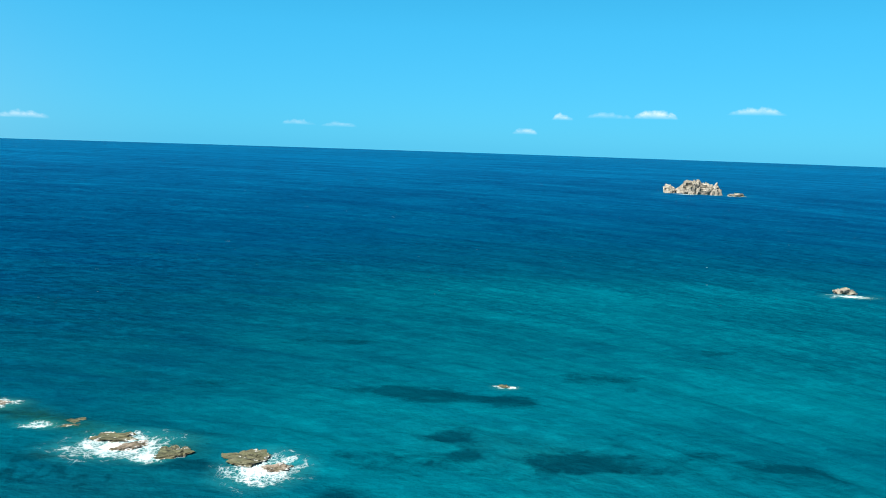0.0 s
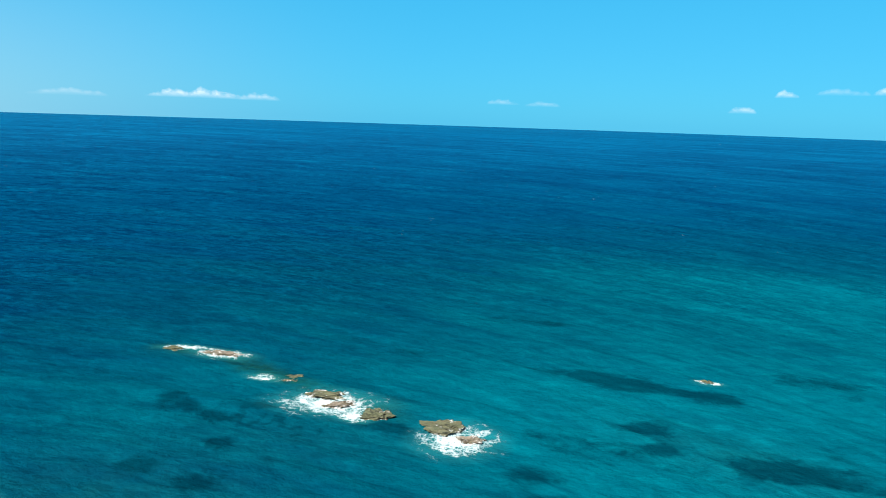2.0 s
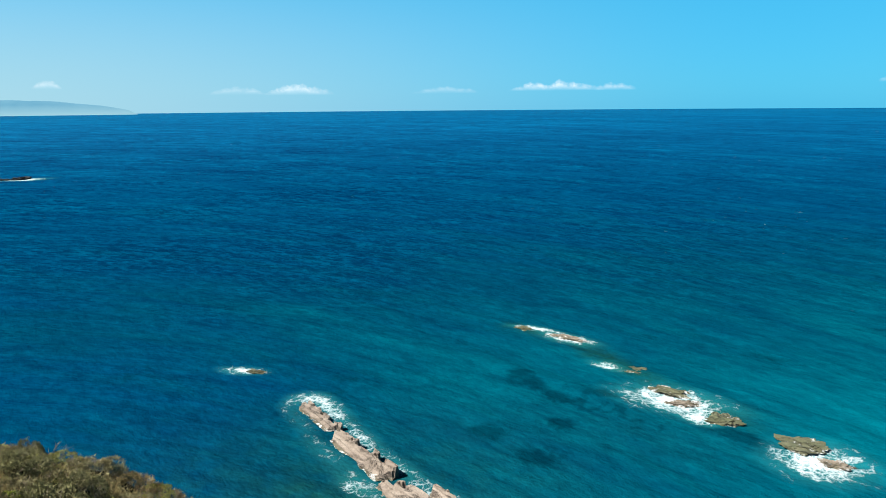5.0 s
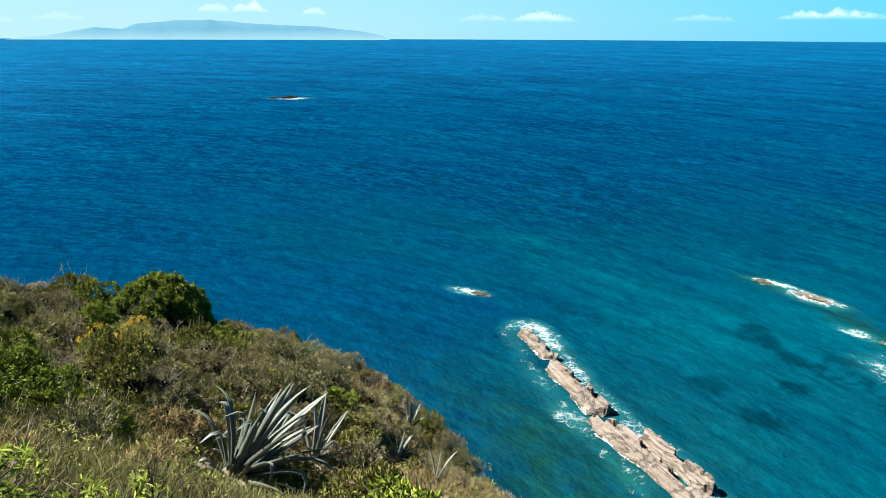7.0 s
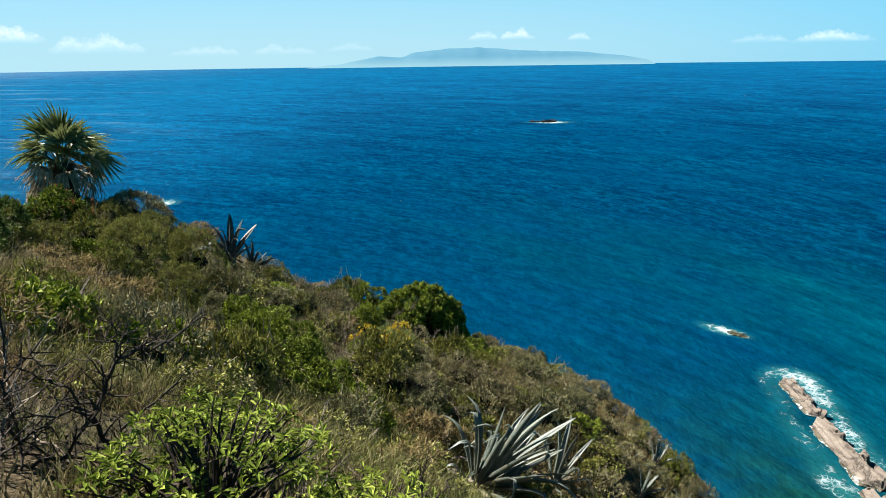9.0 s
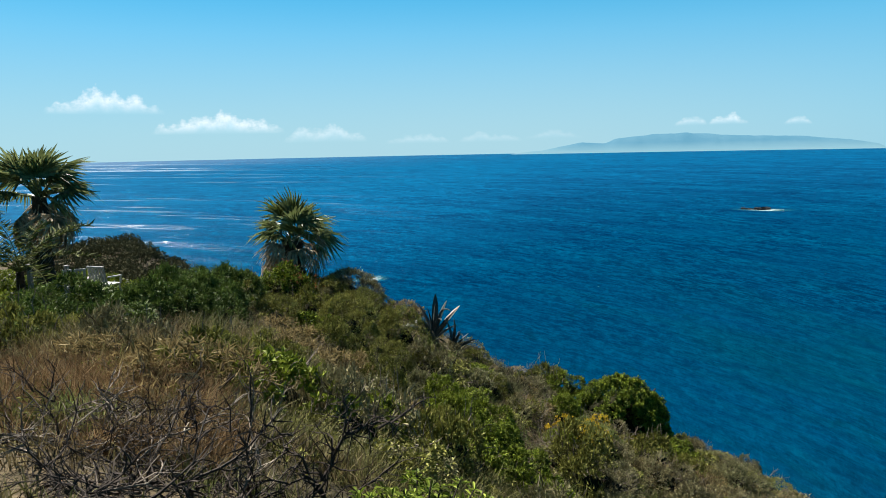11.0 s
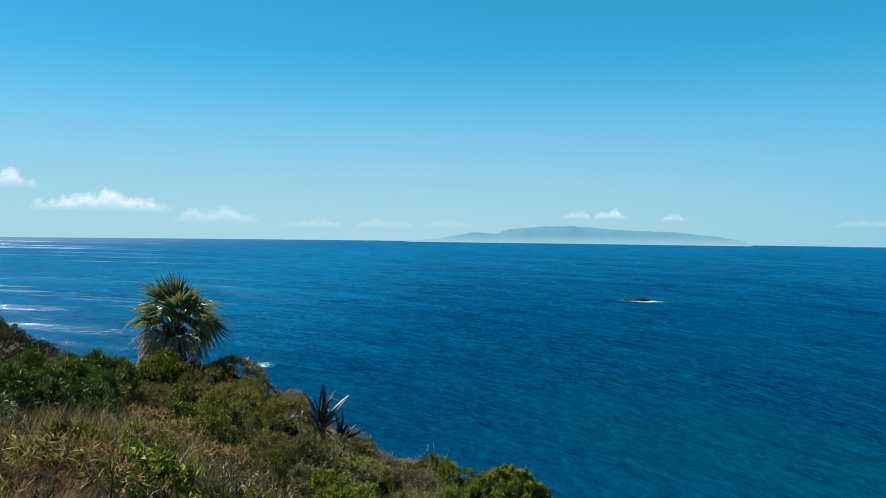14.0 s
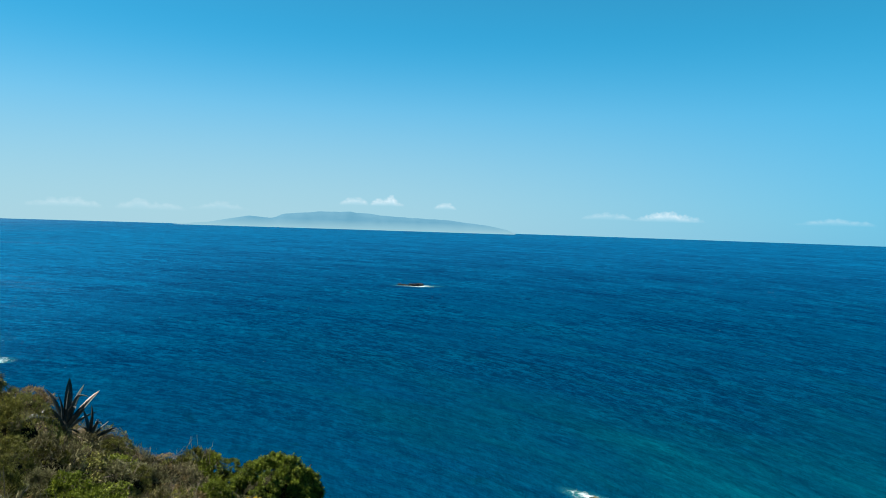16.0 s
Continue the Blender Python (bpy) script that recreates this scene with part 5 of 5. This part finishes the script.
# ---- the spurge in the foreground, bare branches and brambles
def oblong_leaves(pos, out, length, width, r):
    """Blunt, slightly folded leaves that widen towards the tip, as arrays."""
    n = len(pos)
    d = out + r.normal(0, 0.2, (n, 3))
    d /= np.linalg.norm(d, axis=1, keepdims=True)
    side = np.cross(d, (0, 0, 1.0)) + r.normal(0, 0.15, (n, 3))
    side /= np.linalg.norm(side, axis=1, keepdims=True)
    up = np.cross(side, d)
    L, W = (length * r.uniform(0.6, 1.25, n))[:, None], (width * r.uniform(0.75, 1.2, n))[:, None]
    v = np.stack([pos, pos + d * L * 0.5 - up * W * 0.15, pos + d * L - up * L * 0.1]
                 + [pos + d * L * t + s * side * W * w + up * W * 0.2 for s in (-1, 1) for t, w in ((0.3, 0.34), (0.75, 0.5))], 1).reshape(-1, 3)
    k = np.arange(n)[:, None] * 7
    return v, np.concatenate([k + [[0, 1, 3]], k + [[3, 1, 4]], k + [[4, 1, 2]], k + [[0, 5, 1]], k + [[5, 6, 1]], k + [[6, 2, 1]]])


def spurge(x, y, rx, ry, h, tips, seed, label):
    r = np.random.default_rng(seed)
    z0 = gz(x, y)
    root = tagged(new("spurge_bush"), label, "bush", "spurges in the foreground")
    root.matrix_basis = pose(x, y, z0 - 0.05)
    stems, pos, out = [], [], []
    for k in range(tips):
        a, q = r.uniform(0, 6.28), math.sqrt(r.uniform(0, 1))
        e = np.array([rx * q * math.cos(a), ry * q * math.sin(a), h * (1 - 0.45 * q * q) * r.uniform(0.5, 1.1)])
        if k % 2 == 0:
            mid = e * [0.4, 0.4, 0.55] + r.normal(0, 0.05, 3)
            stems.append(tube([(0, 0, 0), mid, e * [0.75, 0.75, 0.85], e], [0.011, 0.008, 0.006, 0.004], 5))
        n = int(r.integers(9, 14))
        up = np.array([e[0] * 0.5, e[1] * 0.5, 0.7])
        ring = r.normal(0, 1, (n, 3))
        ring[:, 2] *= 0.35
        ring /= np.linalg.norm(ring, axis=1, keepdims=True)
        pos.append(np.repeat(e[None], n, 0) - r.uniform(0, 0.07, (n, 1)) * up)
        out.append(ring + up * 0.55)
    o = np.concatenate(out)
    v, f = oblong_leaves(np.concatenate(pos), o / np.linalg.norm(o, axis=1, keepdims=True), 0.06, 0.016, r)
    part("foliage", mesh("foliage", v, f, M_LIME), root)
    tagged(part("woody_growth", mesh("woody_growth", *joined(stems), M_TWIG), root), kind="stuff")
    return root


spurge(-3.6, -0.9, 0.75, 0.62, 0.72, 230, 5, "bright lime-green spurge bush with leaf rosettes")
spurge(-3.75, -0.15, 0.62, 0.5, 0.64, 180, 7, "lime-green spurge spreading down the slope")
spurge(-4.1, 0.45, 0.42, 0.4, 0.55, 90, 8, "small lime-green spurge beside bare branches")
spurge(-4.9, -1.0, 0.35, 0.3, 0.42, 60, 9, "low lime-green spurge below bare branches")


def bramble(name, x, y, spread, h, n, seed, material, label, thick=0.012):
    """A tangle of bare forked branches."""
    r = np.random.default_rng(seed)
    root = tagged(new(name), label, "dead branches", "bare brambles")
    root.matrix_basis = pose(x, y, gz(x, y) - 0.05)
    for k in range(n):
        a = r.uniform(0, 6.28)
        way = np.array([math.cos(a) * spread, math.sin(a) * spread, h * r.uniform(0.25, 1.0)])
        pts = twig_path(r, (r.normal(0, 0.12), r.normal(0, 0.12), 0), way, np.linalg.norm(way) * r.uniform(0.8, 1.2), 7, 0.32)
        t = thick * r.uniform(0.6, 1.2)
        stem = part("branch", mesh("branch", *tube(pts, np.linspace(t, t * 0.3, len(pts))), material), root)
        pieces = []
        for j in range(2, 7):
            for _ in range(3):
                sub = twig_path(r, pts[j], (pts[j] - pts[j - 1]) / np.linalg.norm(pts[j] - pts[j - 1]) + r.normal(0, 0.75, 3), h * r.uniform(0.15, 0.42), 4, 0.4)
                pieces.append(tube(sub, np.linspace(t * 0.5, t * 0.18, len(sub)), 4))
        tagged(part("twig_tangle", mesh("twig_tangle", *joined(pieces), material), stem), kind="stuff")
    return root


def thicket(x, y, spread, h, n, seed, label, pale=0.5):
    """Crooked dead stems that lie across one another, dark and bleached ones mixed."""
    r = np.random.default_rng(seed)
    root = tagged(new("bramble_thicket"), label, "dead branches", "dead brambles by the path")
    root.matrix_basis = pose(x, y, gz(x, y) - 0.03)
    for k in range(n):
        a, q = r.uniform(0, 6.28), spread * math.sqrt(r.uniform(0, 1))
        bx, by = q * math.cos(a), q * math.sin(a)
        foot = (bx, by, gz(x + bx, y + by) - gz(x, y) + h * r.uniform(0.0, 0.5))
        b = r.uniform(0, 6.28)
        way = (math.cos(b), math.sin(b), r.uniform(-0.15, 0.75))
        pts = twig_path(r, foot, way, r.uniform(0.35, 0.85), 7, 0.5)
        material = M_DEADWOOD if r.random() < pale else M_TWIG
        t = r.uniform(0.004, 0.0105)
        stem = part("branch", mesh("branch", *tube(pts, np.linspace(t, t * 0.4, len(pts))), material), root)
        pieces = []
        for m in range(1, 7):
            for _ in range(2):
                sub = twig_path(r, pts[m], (pts[m] - pts[m - 1]) * 8 + r.normal(0, 0.8, 3), r.uniform(0.08, 0.26), 4, 0.5)
                pieces.append(tube(sub, np.linspace(t * 0.6, t * 0.25, len(sub)), 3))
        tagged(part("twig_tangle", mesh("twig_tangle", *joined(pieces), material), stem), kind="stuff")
    return root


THICKETS = ((-4.0, -2.05, 0.45, 0.42), (-4.5, -2.5, 0.5, 0.36), (-5.0, -3.3, 0.5, 0.3), (-4.5, -3.75, 0.5, 0.3), (-3.7, -2.6, 0.45, 0.32))
for k, (x, y, spread, h) in enumerate(THICKETS):
    thicket(x, y, spread, h, 26, 200 + k, "tangle of dead bramble stems, dark and bleached" if k % 2 else "low thicket of crooked leafless stems in dry grass", 0.14 + 0.08 * (k % 4))


def forked_shrub(x, y, limbs, seed, label, material):
    """A leafless shrub: each limb as (its foot across, up; its end across, up; thickness), with knotty side twigs."""
    r = np.random.default_rng(seed)
    root = tagged(new("bare_shrub"), label, "dead branches", "bare shrubs among the spurge")
    root.matrix_basis = pose(x, y, gz(x, y) - 0.03)
    for a0, z0, a1, z1, t in limbs:
        A, B = np.array((0.3 * a0, a0, z0)), np.array((-0.2 * a1, a1, z1))
        u = np.linspace(0, 1, 7)[:, None]
        pts = A + (B - A) * u + r.normal(0, 0.022, (7, 3)) * np.sin(math.pi * u)
        limb = part("branch", mesh("branch", *tube(pts, np.linspace(t, t * 0.6, 7), 6), material), root)
        pieces = []
        for m in range(1, 7):
            for _ in range(3):
                sub = twig_path(r, pts[m], (B - A) * 2 + r.normal(0, 0.7, 3), r.uniform(0.07, 0.24), 4, 0.45)
                pieces.append(tube(sub, np.linspace(t * 0.42, t * 0.15, len(sub)), 4))
        tagged(part("twig_tangle", mesh("twig_tangle", *joined(pieces), material), limb), kind="stuff")


forked_shrub(-4.15, -1.42, ((0, 0, -0.12, 0.42, 0.019), (-0.12, 0.42, 0.05, 0.72, 0.014), (0.05, 0.72, 0.24, 0.78, 0.011), (0.24, 0.78, 0.46, 0.88, 0.008), (0.05, 0.72, 0.03, 0.9, 0.008), (-0.12, 0.42, -0.3, 0.66, 0.009), (-0.12, 0.42, -0.42, 0.46, 0.008), (0.0, 0.3, 0.3, 0.52, 0.008), (-0.3, 0.66, -0.44, 0.74, 0.006)),
             11, "dark bare crooked shrub rising from the spurge", M_TWIG)
forked_shrub(-4.3, -2.0, ((0, 0, -0.02, 0.4, 0.011), (-0.02, 0.4, 0.03, 0.82, 0.008), (-0.02, 0.4, -0.12, 0.7, 0.006)), 12, "thin dark upright bare stems", M_TWIG)
forked_shrub(-4.2, -0.55, ((0, 0, 0.08, 0.42, 0.008), (0.08, 0.42, 0.2, 0.72, 0.006), (0.08, 0.42, -0.1, 0.66, 0.006), (0, 0.1, 0.34, 0.44, 0.006)), 13, "bleached leafless branch among the spurge", M_DEADWOOD)
forked_shrub(-4.0, 0.05, ((0, 0, 0.1, 0.5, 0.008), (0.1, 0.5, 0.16, 0.8, 0.006), (0, 0.2, -0.26, 0.6, 0.007), (0.1, 0.5, 0.32, 0.66, 0.005)), 14, "dark leafless branches over the spurge", M_TWIG)
forked_shrub(-4.6, -3.3, ((0, 0, -0.16, 0.34, 0.009), (-0.16, 0.34, -0.1, 0.62, 0.006), (-0.16, 0.34, -0.34, 0.6, 0.006)), 15, "dark forked stem above the dry grass", M_TWIG)
forked_shrub(-4.8, -2.75, ((0, 0, 0.12, 0.36, 0.01), (0.12, 0.36, 0.2, 0.56, 0.007), (0, 0.2, -0.2, 0.5, 0.007), (0.12, 0.36, 0.36, 0.44, 0.006)), 16, "knotty dark bare shrub in dry grass", M_TWIG)
bramble("bare_branches", -12.4, -4.95, 0.3, 0.55, 4, 16, M_TWIG, "small leafless sapling in the grass")
for k, (x, y) in enumerate(((-13.4, -0.1), (-15.9, 1.3), (-14.9, -0.3), (-17.4, 0.9), (-18.6, -0.6), (-13.0, 1.6), (-12.1, 2.7), (-15.0, 2.7), (-16.6, 5.0), (-14.0, 6.2), (-18.4, 2.4))):
    bramble("wiry_bare_bush", x, y, 0.5, 0.62, 9, 70 + k, M_DEADWOOD, "grey leafless wiry bush among scrub", 0.007)


# ---- mixed scrub all over the slope
SCRUB = [first(bush_proto(n, 0.55, 0.55, h, 1350, leaf * 0.88, w * 0.85, m, 70 + k, 40, 0.2, sprigs=30), x, y, 1.0, 0, label, "bush", "mixed scrub on the slope")
         for k, (n, h, leaf, w, m, x, y, label) in enumerate((
             ("wiry_scrub", 0.42, 0.07, 0.028, M_OLIVE, -14.9, -0.6, "low olive-green scrub plant"), ("brown_scrub", 0.36, 0.075, 0.018, M_DRYSCRUB, -13.6, 2.4, "low brown dried scrub plant"),
             ("silver_scrub", 0.4, 0.075, 0.02, M_GREY, -12.4, 0.9, "low grey-green scrub plant"), ("straw_scrub", 0.34, 0.11, 0.012, M_STRAW, -11.7, 2.2, "low straw-coloured dried plant"),
             ("leafy_scrub", 0.4, 0.075, 0.04, M_DENSE, -10.8, -0.8, "low leafy dark-green plant")))]
MOUNDS = ((-15.0, -4.2), (-16.2, -3.3), (-12.8, -3.9), (-11.7, -2.7), (-13.9, -3.1), (-16.8, -4.3))
spots = np.random.default_rng(91)
placed = []
while len(placed) < 175:
    x, y = spots.uniform(-20.5, -6.5), spots.uniform(-7.5, 7.0)
    if y > np.interp(x, [e[0] for e in EDGE], [e[1] for e in EDGE]) - 0.2 or any((x - a) ** 2 + (y - b) ** 2 < 0.42 for a, b in placed) or (x + 9.85) ** 2 + (y - 1.68) ** 2 < 1.1 or (x + 12.6) ** 2 + (y + 1.0) ** 2 < 1.5 or (x + 17.6) ** 2 + (y - 1.75) ** 2 < 2.2 or (x + 10.9) ** 2 + (y - 3.55) ** 2 < 0.6 or (abs(y + 0.21 * x + 0.38) < 0.75 and -9.8 < x) or (abs(y + 0.36 * x + 0.3) < 0.5 and -10.8 < x) or (y > -0.35 * x + 0.7 and x > -13.4) or seg_dist(x, y, -13.3, -2.0, -10.4, 0.0) < 1.0 or (x + 14.9) ** 2 + (y - 0.75) ** 2 < 1.0 or any((x - a) ** 2 + (y - b) ** 2 < 0.75 for a, b in MOUNDS):
        continue
    if x > -11.2 and y < 1.4 and spots.random() < 0.4:
        continue
    placed.append((x, y))
    odds = (0.44, 0.18, 0.10, 0.16, 0.12) if y < -0.5 else (0.42, 0.20, 0.12, 0.17, 0.09)
    q = SCRUB[int(spots.choice(5, p=odds))]
    s = spots.uniform(0.7, 1.35)
    rise = spots.choice((0.7, 0.9, 1.2, 1.7))
    turn = spots.uniform(0, 360)
    if (x + 17.8) ** 2 + (y + 2.4) ** 2 < 1.5:
        continue
    again(q, x, y, s, turn, "", s * min(rise, 1.1 if q is SCRUB[4] or q is SCRUB[3] else 1.7))


# ---- scrub along the brink
BRINK = [(x, np.interp(x, [e[0] for e in EDGE], [e[1] for e in EDGE])) for x in np.arange(-18.4, -12, 0.55)]
for k, (x, y) in enumerate(BRINK):
    again((olive, dry, grey)[k % 3], x + rng.normal(0, 0.15), y - 0.35 + rng.normal(0, 0.15), rng.uniform(0.45, 0.65), rng.uniform(0, 360), "", rng.uniform(0.6, 1.0) * (1.0 if k % 3 else 0.7))


# ---- grasses and low cover
def tufts(name, spots, height, blades, material, seed, label, wide=0.012, spread=0.35):
    r = np.random.default_rng(seed)
    spots = np.asarray(spots)
    base = np.repeat(np.column_stack([spots, land_z(spots[:, 0], spots[:, 1]) - 0.03]), blades, 0)
    n = len(base)
    base[:, :2] += r.normal(0, 0.07, (n, 2))
    L = height * r.uniform(0.5, 1.3, n)[:, None]
    d = np.column_stack([r.normal(0, spread, (n, 2)), np.ones(n)])
    d /= np.linalg.norm(d, axis=1, keepdims=True)
    side = np.cross(d, r.normal(0, 1, (n, 3)))
    side *= wide / 2 / np.linalg.norm(side, axis=1, keepdims=True)
    bend = np.column_stack([r.normal(0, 0.22, (n, 2)), -0.12 * np.ones(n)]) * L
    mid = base + d * L * 0.55 + bend * 0.25
    tip = base + d * L + bend
    v = np.stack([base - side, base + side, mid + side * 0.8, mid - side * 0.8, tip], 1).reshape(-1, 3)
    k = np.arange(n)[:, None] * 5
    me = mesh(name, v, (k + [[0, 1, 2, 3]]).tolist() + (k + [[3, 2, 4]]).tolist(), material)
    return tagged(new(name, me), label, "grass", kind="stuff")


def scatter(n, x0, x1, y0, y1, seed, keep):
    r = np.random.default_rng(seed)
    p = np.column_stack([r.uniform(x0, x1, n), r.uniform(y0, y1, n)])
    inside = p[:, 1] < np.interp(p[:, 0], [e[0] for e in EDGE], [e[1] for e in EDGE]) + 0.6
    return p[inside & keep(p)]


def patchy(p, seed, lo):
    return fbm(p[:, 0] / 1.7, p[:, 1] / 1.7, seed) > lo


tufts("straw_grass", scatter(6000, -21, -4, -8, 8.5, 61, lambda p: patchy(p, 71, 0.36)), 0.26, 14, M_MEADOW, 81, "tufts of straw-coloured dry grass on the slope", 0.009, 0.3)
tufts("green_grass", scatter(5200, -20, -5, -9, 7, 62, lambda p: patchy(p, 72, 0.5)), 0.26, 14, M_BLADE, 82, "green and grey grass on the slope", 0.009, 0.3)
tufts("soft_grass", scatter(2600, -12.0, -5.6, -3.2, 2.0, 161, lambda p: patchy(p, 171, 0.52)), 0.3, 16, M_HAY, 181, "soft yellow-green grass between the bushes", 0.007, 0.4)
tufts("brink_grass", scatter(1500, -16.5, -9.5, 2.0, 7.4, 162, lambda p: patchy(p, 172, 0.42)), 0.3, 14, M_STRAW, 182, "pale straw grass along the cliff brink", 0.007, 0.45)
tufts("rusty_grass", scatter(1900, -8.5, -4.6, -6.8, -2.4, 63, lambda p: patchy(p, 78, 0.42) & (p[:, 1] < 0.35 * p[:, 0] - 0.7)), 0.36, 24, M_RUST, 83, "tangled rust-brown dried grass", 0.005, 0.5)
tufts("tall_green_grass", scatter(900, -13.5, -7.0, -5.8, -2.6, 64, lambda p: patchy(p, 73, 0.45)), 0.5, 20, M_MEADOW, 84, "tall green and silver grass below the oleanders", 0.008, 0.25)
tufts("near_grass", scatter(1500, -6, -1.6, -3.5, 1.5, 65, lambda p: patchy(p, 74, 0.35) & (np.hypot(p[:, 0] + 4.4, (p[:, 1] + 2.7) * 0.7) > 0.9)), 0.22, 12, M_MEADOW, 85, "dry grass under the brambles")


def low_cover(name, spots, size, n, leaf, width, material, seed, label):
    r = np.random.default_rng(seed)
    pos, out = [], []
    for x, y in spots:
        s = size * r.uniform(0.6, 1.4)
        p, o = dome_points(r, n, s, s, s * r.uniform(0.45, 0.8), 9, 0.35, int(r.integers(99)))
        pos.append(p + [x, y, gz(x, y) - 0.05])
        out.append(o)
    v, f = leaf_cloud(np.concatenate(pos), np.concatenate(out), leaf, width, r)
    return tagged(new(name, mesh(name, v, f, material)), label, "scrub", kind="stuff")


low_cover("olive_scrub", scatter(160, -21, -5, -9, 7.5, 66, lambda p: patchy(p, 75, 0.4)), 0.34, 170, 0.05, 0.02, M_OLIVE, 86, "low olive-green scrub covering the slope")
low_cover("brown_scrub", scatter(140, -20, -6, -3, 8.0, 67, lambda p: patchy(p, 76, 0.45)), 0.3, 150, 0.05, 0.016, M_DRYSCRUB, 87, "low brown dry scrub on the slope")
low_cover("grey_scrub", scatter(110, -20, -6, -6, 8.0, 68, lambda p: patchy(p, 77, 0.45)), 0.28, 150, 0.055, 0.014, M_GREY, 88, "low grey-green scrub on the slope")
low_cover("dry_weeds", scatter(60, -8, -3.4, -6.5, -2.6, 77, lambda p: patchy(p, 79, 0.4)), 0.26, 150, 0.05, 0.014, M_DRYSCRUB, 91, "low brown weeds among the rusty grass")
low_cover("green_weeds", scatter(110, -9.5, -4.6, -6.0, -1.4, 78, lambda p: patchy(p, 80, 0.42)), 0.24, 150, 0.06, 0.014, M_OLIVE, 92, "low olive weeds among the rusty grass")
low_cover("straw_mounds", scatter(130, -14, -8.8, 4.0, 7.6, 79, lambda p: p[:, 1] > -0.35 * p[:, 0] + 0.9), 0.24, 220, 0.09, 0.008, M_STRAW, 93, "pale straw-coloured mounds on the bare brink")
low_cover("garden_cover", scatter(200, -23, -11, -18, -7, 69, lambda p: p[:, 1] < -7), 0.36, 170, 0.07, 0.03, M_DENSE, 89, "low green garden planting around the palms")
low_cover("headland_scrub", scatter(1300, -54, -25, -36, -12, 70, lambda p: (p[:, 0] < -26) & (p[:, 1] > 0.5 * p[:, 0] - 9)), 0.66, 120, 0.15, 0.075, M_MAQUIS, 90, "scrub on the far headland slope, tinted as in shade")
